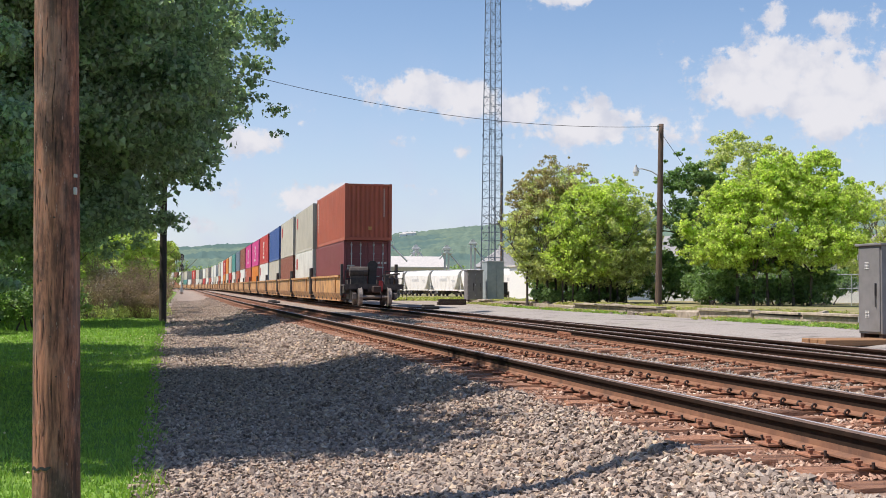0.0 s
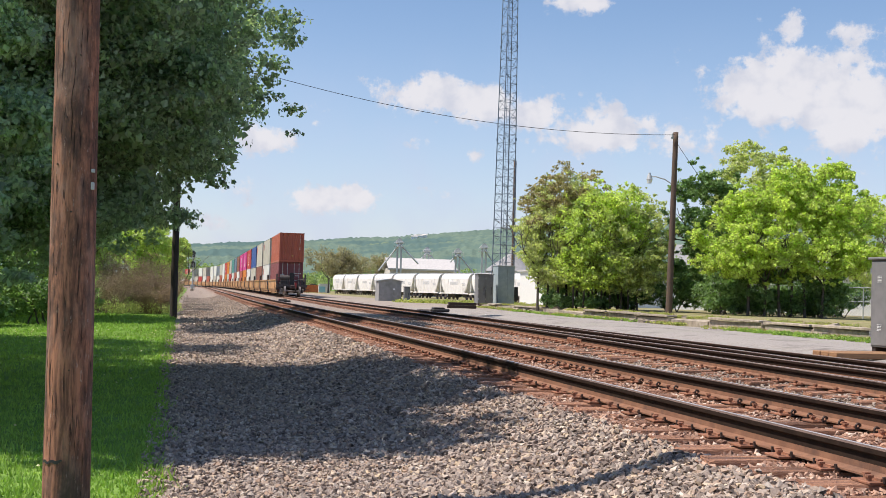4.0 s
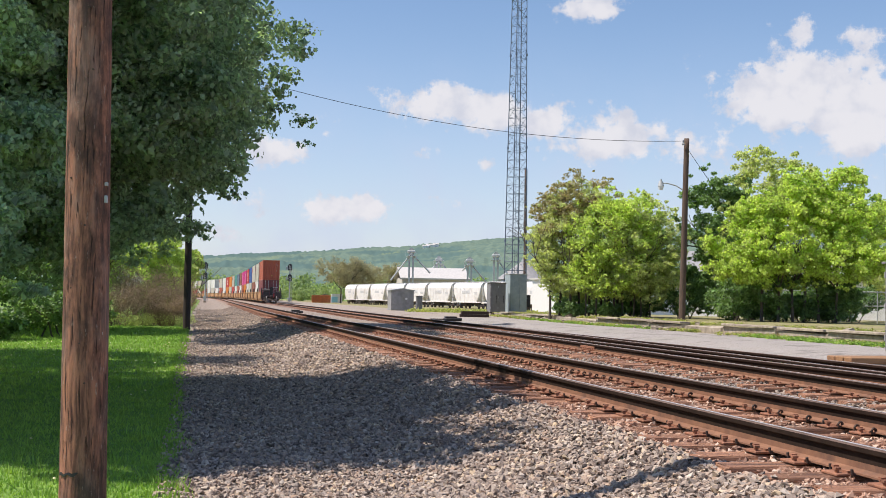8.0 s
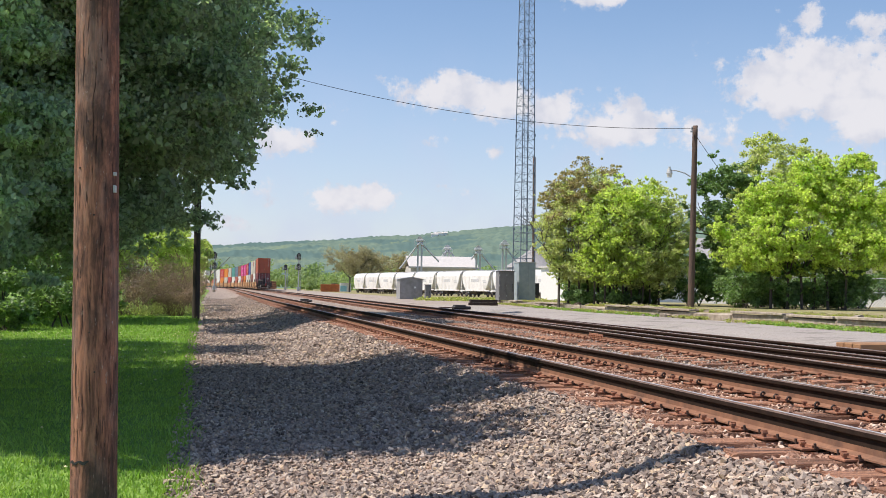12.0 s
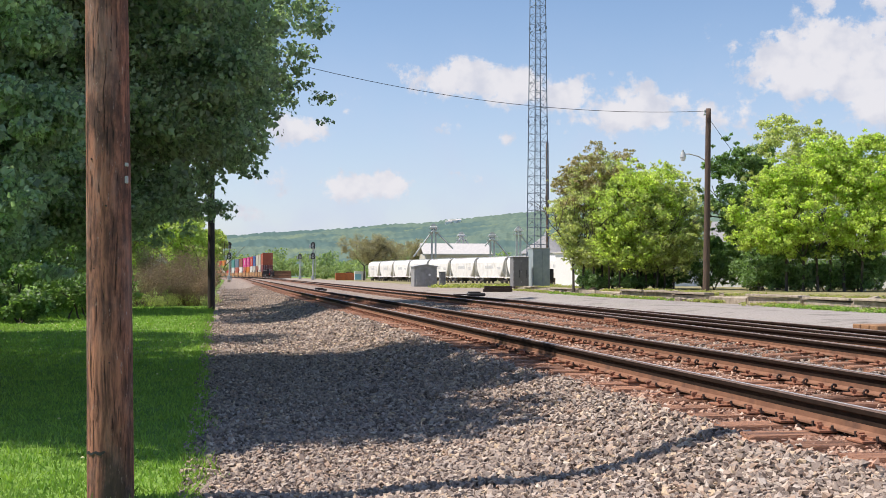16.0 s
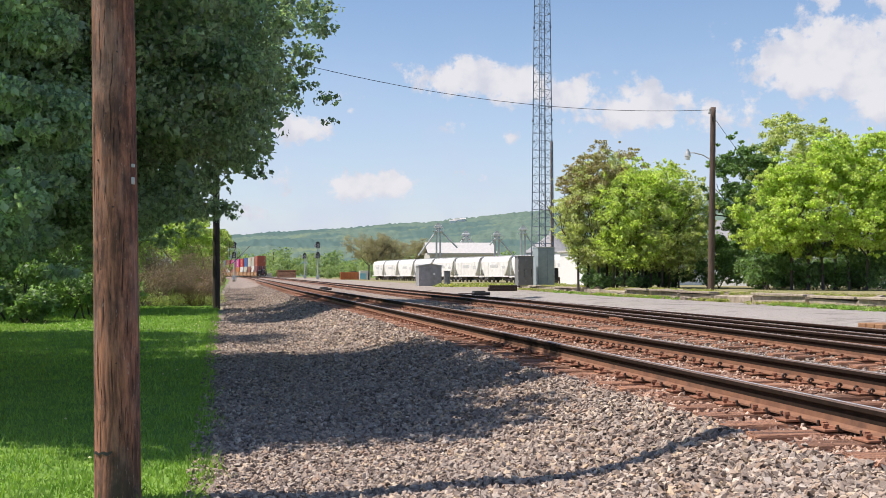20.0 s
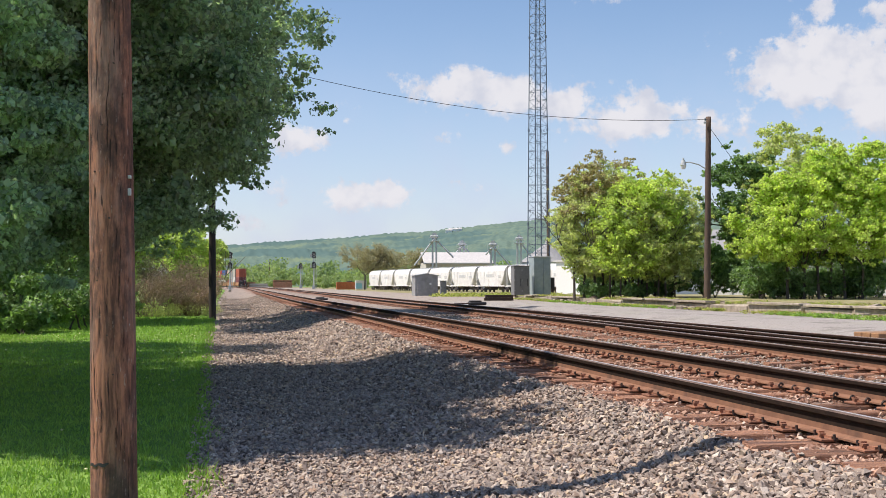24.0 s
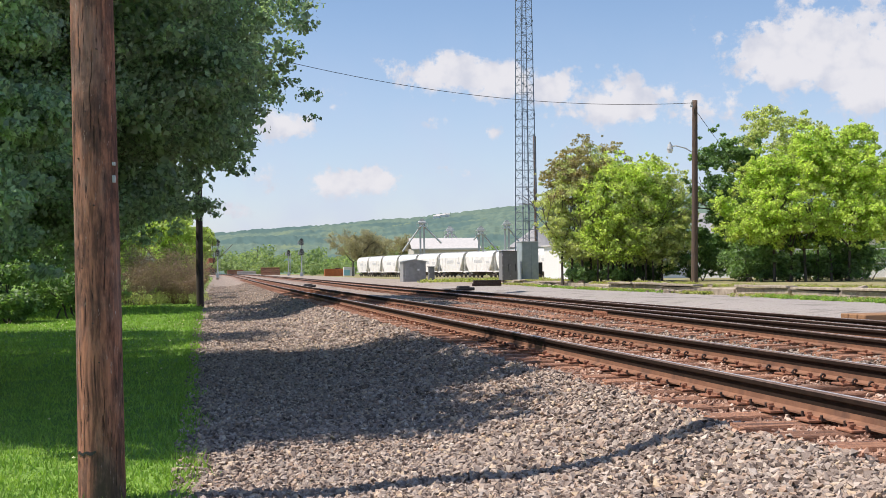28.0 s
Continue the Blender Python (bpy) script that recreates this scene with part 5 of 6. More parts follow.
# ---------------------------------------------------------------- cabinets
def make_cabinet(name, at, w, d, h, material, label, rz=0.0, vents=True, legs=0.1, doors=2, group="signal cabinets"):
    cab = thing(name, at, label, "cabinet", group, rz)
    part("body", boxed(-w / 2, w / 2, -d / 2, d / 2, legs, h - 0.05, 0.012), material, cab)
    part("roof", boxed(-w / 2 - 0.05, w / 2 + 0.05, -d / 2 - 0.06, d / 2 + 0.05, h - 0.05, h, 0.012), material, cab)
    if legs:
        for x in (-w / 2 + 0.08, w / 2 - 0.08):
            part("leg", boxed(x - 0.06, x + 0.06, -d / 2 + 0.03, d / 2 - 0.03, -0.03, legs), M["iron_dark"], cab)
    dw = (w - 0.06) / doors
    for i in range(doors):
        x0 = -w / 2 + 0.03 + i * dw
        door = part("door", boxed(x0 + 0.01, x0 + dw - 0.01, -d / 2 - 0.025, -d / 2 - 0.001, legs + 0.04, h - 0.1, 0.006), material, cab)
        bm = bmesh.new()
        hx = x0 + dw - 0.12
        block(bm, hx - 0.015, hx + 0.015, -d / 2 - 0.06, -d / 2 - 0.025, legs + (h - legs) * 0.42, legs + (h - legs) * 0.56, 0.005)
        rod(bm, (hx, -d / 2 - 0.05, legs + (h - legs) * 0.42), (hx, -d / 2 - 0.05, legs + (h - legs) * 0.3), 0.012, seg=6)
        part("handle", bm, M["black"], door, "black swing handle")
        for z in (0.15, 0.5, 0.85):
            zz = legs + (h - legs) * z
            part("hinge", rod(bmesh.new(), (x0 + 0.005, -d / 2 - 0.028, zz - 0.06), (x0 + 0.005, -d / 2 - 0.028, zz + 0.06), 0.015, seg=6), M["galv"], door)
        if vents:
            for zv in (0.18, 0.72):
                bm = bmesh.new()
                for r in range(5):
                    for c in range(3):
                        xc, zc = x0 + dw * 0.42 + (c - 1) * 0.05, legs + (h - legs) * zv + r * 0.03
                        block(bm, xc - 0.018, xc + 0.018, -d / 2 - 0.036, -d / 2 - 0.024, zc, zc + 0.014)
                part("vent", bm, M["white"], door, "pale louvred vent")
    return cab


make_cabinet("signal_cabinet", (10.36, 23.3, 0.45), 0.8, 1.25, 1.97, M["cabinet_dark"], "dark grey metal signal cabinet with a louvred door", -79, True, 0.13, 1)
make_cabinet("signal_cabinet", (5.45, 77.6, 0.62), 1.06, 0.9, 2.05, M["cabinet_dark"], "dark grey signal cabinet beside the tower shelter", 11, False, 0.06)
shed = thing("signal_hut", (-1.25, 100.0, 0.43), "grey metal signal hut with a low gabled roof", "hut", rz=11)
bm = bmesh.new()
prism(bm, ((-0.98, -0.05), (0.98, -0.05), (0.98, 1.72), (0, 1.86), (-0.98, 1.72)), -0.9, 0.9)
part("wall", bm, M["cabinet"], shed)
bm = bmesh.new()
prism(bm, ((-1.08, 1.70), (0, 1.87), (1.08, 1.70), (1.08, 1.76), (0, 1.93), (-1.08, 1.76)), -1.0, 1.0)
part("roof", bm, M["galv"], shed)
part("door", boxed(-0.8, -0.1, -0.93, -0.9, 0.1, 1.6, 0.01), M["cabinet"], shed)
part("sign", boxed(0.25, 0.42, -0.93, -0.905, 0.95, 1.1), M["white"], shed, "small pale sign")
make_cabinet("relay_box", (0.35, 99.0, 0.43), 0.5, 0.45, 1.3, M["cabinet_dark"], "small dark grey relay box on the ground", 11, False, 0.05, 1)


# ---------------------------------------------------------------- lattice tower
def make_tower():
    shelter = thing("tower_shelter", (6.85, 78.6, 0.62), "tall blue-grey metal shelter at the tower's foot", "shelter", rz=14)
    part("wall", boxed(-0.6, 0.6, -0.55, 0.55, -0.05, 2.62, 0.01), M["shelter"], shelter)
    part("roof", boxed(-0.64, 0.64, -0.6, 0.6, 2.62, 2.68, 0.01), M["galv"], shelter)
    part("panel", boxed(-0.55, 0.05, -0.575, -0.55, 0.05, 2.5, 0.006), M["shelter"], shelter)
    part("panel", boxed(0.08, 0.56, -0.575, -0.55, 0.05, 2.5, 0.006), M["shelter"], shelter)
    part("meter_box", boxed(0.66, 1.0, -0.2, 0.2, 0.45, 1.25, 0.01), M["black"], shelter, "black meter box")
    part("bracket", boxed(0.6, 0.68, -0.1, 0.1, 0.6, 1.0), M["galv"], shelter)
    tower = thing("lattice_tower", (6.9, 79.9, 0.62), "slender grey steel lattice radio tower", "tower", rz=24)
    H, half0, half1 = 26.0, 0.58, 0.34
    n_sec, per = 4, 11

    def corner(i, z):
        k = half0 + (half1 - half0) * z / H
        return Vector(((-1, 1, 1, -1)[i] * k, (-1, -1, 1, 1)[i] * k, z))
    for i in range(4):
        bm = bmesh.new()
        rod(bm, corner(i, -0.1), corner(i, H), 0.04, 0.03, 8)
        part("leg", bm, M["tower"], tower)
    for sec in range(n_sec):
        bm = bmesh.new()
        for k in range(per):
            z0 = H * (sec * per + k) / (n_sec * per)
            z1 = H * (sec * per + k + 1) / (n_sec * per)
            for i in range(4):
                j = (i + 1) % 4
                rod(bm, corner(i, z0), corner(j, z0), 0.016, seg=5)
                if k % 2:
                    rod(bm, corner(i, z0), corner(j, z1), 0.013, seg=5)
                else:
                    rod(bm, corner(j, z0), corner(i, z1), 0.013, seg=5)
        part("bracing", bm, M["tower"], tower)
        for i in range(4):
            c = corner(i, H * sec / n_sec + 5.0)
            part("flange", rod(bmesh.new(), c - Vector((0, 0, 0.08)), c + Vector((0, 0, 0.08)), 0.075, seg=8), M["tower"], tower)
    bm = bmesh.new()
    for x in (-0.12, 0.12):
        rod(bm, (x, -half0 * 0.2, 0), (x, -half1 * 0.2, H), 0.014, seg=5)
    z = 0.3
    while z < H:
        rod(bm, (-0.12, -0.1, z), (0.12, -0.1, z), 0.01, seg=4)
        z += 0.4
    part("ladder", bm, M["tower"], tower)


make_tower()


# ---------------------------------------------------------------- trackside clutter
def tie_stack(at, w, d, h, label, rz, mat, seed):
    rng = random.Random(seed)
    st = thing("tie_stack", at, label, "tie stack", "stacks of ties", rz)
    z = 0.0
    while z < h - 0.05:
        y = -d / 2
        while y < d / 2 - 0.1:
            if z == 0 or rng.random() < 0.88 - 0.25 * z / h:
                x0 = rng.uniform(-0.12, 0.12)
                part("tie", boxed(-w / 2 + x0, w / 2 + x0, y, y + 0.22, z, z + 0.17, 0.01), M[mat], st)
            y += 0.25
        z += 0.18


tie_stack((3.6, 70.5, 0.43), 1.7, 0.75, 0.34, "low stack of dark old wooden ties on the gravel", 11, "iron_dark", 1)
tie_stack((-43.4, 320, 0.0), 5.0, 2.4, 2.4, "tall stack of rusty brown ties beside the line", 11, "tie", 2)
tie_stack((-62.5, 400, 0.0), 6.2, 1.6, 1.5, "low stack of pale brown ties beside the line", 13, "wall_cream", 3)
tie_stack((-70.5, 425, 0.0), 5.6, 2.0, 2.2, "stack of rusty brown ties beside the line", 15, "tie", 4)


def make_switch_machine(at, rz, label):
    sm = thing("switch_machine", at, label, "switch machine", "switch machines", rz)
    part("case", boxed(-0.45, 0.45, -0.28, 0.28, 0.05, 0.2, 0.04), M["black"], sm)
    part("lid", boxed(-0.4, 0.2, -0.26, 0.26, 0.2, 0.27, 0.03), M["black"], sm)
    part("base_plate", boxed(-0.75, 0.9, -0.35, 0.35, 0.0, 0.05, 0.01), M["iron_dark"], sm)
    bm = bmesh.new()
    rod(bm, (-0.45, 0, 0.12), (-1.2, 0, 0.12), 0.03)
    part("throw_rod", bm, M["iron_dark"], sm)


make_switch_machine((1.95, 59.5, 0.33), 11, "black switch machine beside the far track")
x, y = line_xy(84, 7.4)
make_switch_machine((float(x), float(y), 0.24), 11, "black switch machine between the tracks")


def make_signal(at, rz, label, heads, h):
    sig = thing("railway_signal", at, label, "railway signal", "railway signals", rz)
    bm = bmesh.new()
    rod(bm, (0, 0, 0.3), (0, 0, h), 0.11, seg=10)
    part("mast", bm, M["galv"], sig, "silver mast")
    part("base", boxed(-0.3, 0.3, -0.3, 0.3, -0.2, 0.35, 0.03), M["concrete"], sig)
    part("junction_box", boxed(-0.3, 0.3, -0.25, 0.05, 0.5, 1.2, 0.02), M["galv"], sig)
    bm = bmesh.new()
    for x in (-0.18, 0.18):
        rod(bm, (x + 0.3, 0.3, 0.3), (x + 0.3, 0.3, h - 0.6), 0.04, seg=5)
    for i in range(int((h - 1) / 0.35)):
        rod(bm, (0.12, 0.3, 0.5 + i * 0.35), (0.48, 0.3, 0.5 + i * 0.35), 0.02, seg=4)
    part("ladder", bm, M["galv"], sig)
    for i, z in enumerate(heads):
        bm = bmesh.new()
        out = [(0.38 * math.cos(a), z + 0.42 + 0.38 * math.sin(a)) for a in np.linspace(0, math.pi, 9)] + [(-0.38, z - 0.45), (0.38, z - 0.45)]
        prism(bm, out, -0.14, -0.09)
        head = part("target", bm, M["black"], sig, "black signal backing")
        # Pale grey panel imitates sun glare on the signal lenses.
        part("lamp_case", boxed(-0.17, 0.17, -0.24, -0.14, z - 0.5, z + 0.5, 0.03), M["galv"], head, "grey panel for sun glare on the lenses")
        for dz in (-0.3, 0.05, 0.4):
            bm = bmesh.new()
            rod(bm, (0, -0.24, z + dz), (0, -0.5, z + dz - 0.03), 0.13, seg=10)
            part("hood", bm, M["black"], head)
        bm = bmesh.new()
        rod(bm, (-0.5, -0.1, z), (0.5, -0.1, z), 0.05, seg=6)
        block(bm, -0.72, -0.46, -0.2, 0.0, z - 0.35, z + 0.3)
        part("bracket", bm, M["galv"], head)


make_signal((-24.1, 222, 0.0), 9, "silver railway signal mast with two black heads", (6.9, 4.9), 7.4)
make_signal((-40.2, 222, 0.0), 9, "silver railway signal mast with two black heads", (6.9, 4.9), 7.4)
make_signal((-31.4, 262, 0.0), 9, "distant silver railway signal mast", (5.4,), 6.0)
make_utility_pole((-69.0, 470.0, 0), 10.5, 0.17, 0.14, (0, 0), M["pole_grey"], "distant wooden pole beside the line")


# ---------------------------------------------------------------- yard behind
def make_hopper(at, rz):
    car = thing("hopper_car", at, "white covered hopper car with rounded sides in the yard", "freight car", "hopper cars", rz)
    L, W, H0, H1 = 11.5, 1.55, 1.15, 4.55
    prof = [(-W, H0), (-W - 0.03, 2.3), (-W, 3.6), (-W + 0.18, 4.15), (-W + 0.55, 4.42), (0, H1), (W - 0.55, 4.42), (W - 0.18, 4.15), (W, 3.6), (W + 0.03, 2.3), (W, H0), (0.4, H0 - 0.15), (-0.4, H0 - 0.15)]
    bm = bmesh.new()
    rings = []
    for end, y, k in ((-1, -L / 2, 0.96), (-1, -L / 2 + 0.2, 1.0), (1, L / 2 - 0.2, 1.0), (1, L / 2, 0.96)):
        # the ends slope in towards the trucks
        rings.append([bm.verts.new((x * k, y - end * (1.5 if z < 2 else (0.55 if z < 3 else 0.0)), z)) for x, z in prof])
    n = len(prof)
    for a, b in zip(rings, rings[1:]):
        for i in range(n):
            bm.faces.new((a[(i + 1) % n], a[i], b[i], b[(i + 1) % n]))
    bm.faces.new(rings[0])
    bm.faces.new(rings[-1][::-1])
    bmesh.ops.recalc_face_normals(bm, faces=bm.faces)
    part("body", bm, M["hopper"], car)
    for y in (-1, 1):
        bm = bmesh.new()
        prism(bm, ((-0.6, 0.45), (0.6, 0.45), (1.4, H0 + 0.6), (-1.4, H0 + 0.6)), y * L / 4 - 1.2, y * L / 4 + 1.2)
        part("hopper_bay", bm, M["car_under"], car)
        bm = bmesh.new()
        for x in (-1.35, 1.35):
            block(bm, x - 0.06, x + 0.06, y * L / 2 + (0.0 if y > 0 else -0.9), y * L / 2 + (0.9 if y > 0 else 0.0), 0.95, 1.1)
            rod(bm, (x, y * (L / 2 + 0.8), 1.1), (x * 0.9, y * (L / 2 + 0.05), 4.0), 0.04, seg=5)
        block(bm, -1.4, 1.4, y * L / 2 + (0.0 if y > 0 else -0.9), y * L / 2 + (0.9 if y > 0 else 0.0), 0.9, 0.98)
        part("end_platform", bm, M["hopper"], car)
        bm = bmesh.new()
        for dy in (-0.85, 0.85):
            for x in (-0.75, 0.75):
                rod(bm, (x - 0.06, y * (L / 2 - 1.3) + dy, 0.42), (x + 0.06, y * (L / 2 - 1.3) + dy, 0.42), 0.42, seg=16)
        for x in (-0.95, 0.95):
            block(bm, x - 0.08, x + 0.08, y * (L / 2 - 1.3) - 1.05, y * (L / 2 - 1.3) + 1.05, 0.35, 0.62)
        part("truck", bm, M["car_under"], car)
    bm = bmesh.new()
    for x in (-0.5, 0.5):
        block(bm, x - 0.2, x + 0.2, -L / 2 + 0.2, L / 2 - 0.2, H1 - 0.02, H1 + 0.07)
    part("roof_walk", bm, M["galv"], car)
    bm = bmesh.new()
    for y in np.linspace(-4, 4, 6):
        block(bm, -W - 0.045, -W + 0.1, y - 0.04, y + 0.04, 1.3, 3.6)
    block(bm, -W - 0.05, -W + 0.05, -L / 2 - 0.2, L / 2 + 0.2, 1.02, 1.2)
    part("side_rib", bm, M["hopper"], car)
    faded = surface("faded_lettering", (0.45, 0.45, 0.45), (0.6, 0.6, 0.6), 3, 0.6)
    for y0, z0, w, h in ((-1.5, 2.6, 3.2, 0.5), (-4.6, 2.7, 1.4, 0.16), (-4.6, 2.45, 1.1, 0.16)):
        part("lettering", boxed(-W - 0.052, -W - 0.03, y0, y0 + w, z0, z0 + h), faded, car, "faded grey lettering bar")
    return car


yard = tagged(new("yard_track"), "siding rails under the hopper cars", "railway track", "tracks", kind="structure")
CAR = 12.7
cx, cy = 12.5 + 3 * CAR * math.sin(radians(21.6)), 192 - 3 * CAR * math.cos(radians(21.6))
first_hopper = None
for i in range(-3, 8):                          # the siding bends a little to the right as it goes
    head = 21.6 if i < 0 else 21.3 - i
    ux, uy = -math.sin(radians(head)), math.cos(radians(head))
    at = pose(cx + ux * CAR / 2, cy + uy * CAR / 2, -0.05, 0, 0, head)
    for side in (-0.75, 0.75):
        bm = bmesh.new()
        prism(bm, rail_outline(), -CAR / 2, CAR / 2)
        ob = part("rail", bm, M["rail"], yard)
        ob.matrix_basis = at @ pose(side, 0, -0.17)
    if i < 7:
        if first_hopper:
            copy_thing(first_hopper, at)
        else:
            first_hopper = make_hopper((cx + ux * CAR / 2, cy + uy * CAR / 2, -0.05), head)
    cx, cy = cx + ux * CAR, cy + uy * CAR


def make_elevator():
    mill = thing("grain_mill", (3.0, 285.0, 0), "cream grain mill with a white metal roof", "building", rz=8)
    part("wall", boxed(-7.0, 9.0, -6, 6, -0.3, 6.6), M["wall_cream"], mill)
    bm = bmesh.new()
    prism(bm, ((-6.6, 6.2), (0, 9.0), (6.6, 6.2), (6.6, 6.4), (0, 9.2), (-6.6, 6.4)), -7.6, 9.4, Matrix.Rotation(radians(-90), 4, "Z"))
    part("roof", bm, M["roof_white"], mill)
    bm = bmesh.new()
    prism(bm, ((-6.0, 6.5), (6.0, 6.5), (0, 8.95)), 8.9, 9.05, Matrix.Rotation(radians(-90), 4, "Z"))
    part("gable", bm, M["galv"], mill)
    part("roof_trim", boxed(-7.8, 9.5, -6.7, -6.5, 6.1, 6.5), M["wall_cream"], mill)

    def leg(at, h, spouts, label):
        ob = thing("grain_elevator", at, label, "grain elevator", "grain legs", rz=0)
        bm = bmesh.new()
        for x in (-0.45, 0.45):
            block(bm, x - 0.22, x + 0.22, -0.3, 0.3, -0.2, h - 0.6)
        part("trunking", bm, M["galv"], ob)
        bm = bmesh.new()
        block(bm, -0.95, 0.95, -0.5, 0.5, h - 0.9, h - 0.2, 0.15)
        rod(bm, (0, -0.4, h - 0.2), (0, 0.4, h - 0.2), 0.62, seg=14)
        part("head", bm, M["galv"], ob)
        bm = bmesh.new()
        block(bm, -1.3, 1.3, -0.8, 0.8, h - 1.7, h - 1.6)
        for x in (-1.3, 0, 1.3):
            rod(bm, (x, -0.8, h - 1.7), (x, -0.8, h - 0.7), 0.04, seg=5)
        rod(bm, (-1.3, -0.8, h - 0.7), (1.3, -0.8, h - 0.7), 0.04, seg=5)
        part("platform", bm, M["galv"], ob)
        for dx, dz in spouts:
            bm = bmesh.new()
            rod(bm, (0, -0.3, h - 1.0), (dx, -0.3, h - 1.0 + dz), 0.2, seg=8)
            part("spout", bm, M["galv"], ob, "diagonal grain spout")
    leg((-1.1, 277, 0), 13.3, ((-4.8, -6.5), (4.6, -4.6)), "tall grey grain leg with diagonal spouts")
    leg((5.8, 290, 5.0), 6.9, ((-3.0, -3.4), (3.0, -2.8)), "grey grain leg head above the roof")
    leg((13.0, 278, 0), 11.4, ((-1.8, -2.0), (4.4, -5.0)), "grey grain leg with a long spout")
    leg((19.2, 276, 0), 12.7, ((3.2, -4.4),), "grey grain leg beside the bins")
    grain_bin = thing("grain_bin", (26.5, 282, 0), "corrugated silver grain bin with a conical roof", "grain bin")
    bm = bmesh.new()
    for i in range(8):
        rod(bm, (0, 0, i * 0.85 - 0.2), (0, 0, i * 0.85 + 0.62), 6.6, 6.64, 36)
    part("wall", bm, M["galv"], grain_bin)
    bm = bmesh.new()
    rod(bm, (0, 0, 6.6), (0, 0, 11.2), 6.9, 0.5, 36)
    part("roof", bm, M["cabinet"], grain_bin)
    bm = bmesh.new()
    rod(bm, (0, 0, 11.1), (0, 0, 11.8), 0.6, 0.5, 12)
    part("cap", bm, M["galv"], grain_bin)
    annex = thing("white_shed", (22.5, 150.0, 0), "white metal shed behind the trees", "building", rz=12)
    part("wall", boxed(-6, 14, -5, 5, -0.2, 4.3), M["white"], annex)
    part("roof", boxed(-6.3, 14.3, -5.3, 5.3, 4.3, 4.5), M["roof_white"], annex)


make_elevator()

skip = thing("dumpster", (-24.3, 300, 0), "rusty orange open dumpster in the yard", "dumpster", rz=8)
rust_orange = surface("orange_dumpster_paint", (0.46, 0.15, 0.05), (0.36, 0.11, 0.04), 2, 0.7, stain=(0.2, 0.09, 0.05))
bm = boxed(-2.4, 2.4, -1.2, 1.2, 0.0, 1.9, 0.03)
part("body", bm, rust_orange, skip)
for x in (-1.8, -0.9, 0, 0.9, 1.8):
    part("rib", boxed(x - 0.06, x + 0.06, -1.28, -1.2, 0.1, 1.85), rust_orange, skip)
part("load", boxed(0.3, 1.6, -0.9, 0.9, 1.9, 2.15, 0.05), M["car_under"], skip)
tarp = thing("storage_box", (-20.2, 298, 0), "pale blue and white storage box in the yard", "storage box", rz=8)
part("body", boxed(-1.4, 1.4, -1.2, 1.2, 0, 2.3, 0.03), M["white"], tarp)
part("cover", boxed(-1.42, 0.2, -1.25, -1.2, 0.2, 1.6), surface("light_blue_sheet", (0.25, 0.55, 0.68), (0.3, 0.6, 0.72), 2, 0.6), tarp, "light blue sheet")


# fence and white house behind the platform trees
def make_fence():
    fence = thing("pipe_fence", (16.6, 61.2, 0.64), "grey pipe and mesh fence behind the trees", "fence", rz=-2)
    for i in range(8):
        bm = bmesh.new()
        rod(bm, (i * 2.0, 0, -0.1), (i * 2.0, 0, 1.7), 0.035, seg=8)
        part("post", bm, M["galv"], fence)
    for z in (0.9, 1.65):
        bm = bmesh.new()
        rod(bm, (0, 0, z), (14.0, 0, z), 0.028, seg=8)
        part("rail", bm, M["galv"], fence)
    bm = bmesh.new()
    for i in range(90):
        x = i * 0.155
        rod(bm, (x, 0.02, 0.05), (min(x + 1.5, 14.0), 0.02, 1.6), 0.004, seg=3)
        rod(bm, (x, 0.03, 1.6), (min(x + 1.5, 14.0), 0.03, 0.05), 0.004, seg=3)
    part("mesh", bm, M["galv"], fence)
    house = thing("white_house", (30.0, 86.0, 0.4), "white sided house behind the platform trees", "house", rz=-20)
    part("wall", boxed(-9, 9, -4, 4, -0.2, 3.0), M["white"], house)
    bm = bmesh.new()
    prism(bm, ((-4.5, 3.0), (0, 5.0), (4.5, 3.0), (4.5, 3.15), (0, 5.2), (-4.5, 3.15)), -9.4, 9.4, Matrix.Rotation(radians(-90), 4, "Z"))
    part("roof", bm, M["cabinet"], house)
    for x in (-7, -4, -1, 2, 5):
        w = part("window", boxed(x, x + 0.9, -4.03, -3.99, 1.0, 2.1), M["black"], house)
        part("frame", boxed(x - 0.08, x + 0.98, -4.05, -4.03, 0.92, 1.0), M["white"], w)


make_fence()


def make_far_houses():
    for i, (x, y, z, w) in enumerate(((18.0, 2100.0, 96.0, 12), (26.0, 2110.0, 98.5, 16), (37.0, 2120.0, 100.0, 10), (-160.0, 760.0, 5.5, 14), (-195.0, 980.0, 12.0, 12), (-95.0, 640.0, 4.0, 9), (-205.0, 830.0, 7.0, 10))):
        h = thing("far_house", (x, y, z), "small white house among the far trees", "house", "far houses")
        part("wall", boxed(-w / 2, w / 2, -4, 4, -6, 2.2), M["white"], h)
        bm = bmesh.new()
        prism(bm, ((-4.6, 2.2), (0, 4.0), (4.6, 2.2)), -w / 2 - 0.4, w / 2 + 0.4, Matrix.Rotation(radians(-90), 4, "Z"))
        part("roof", bm, M["roof_white"], h)


make_far_houses()


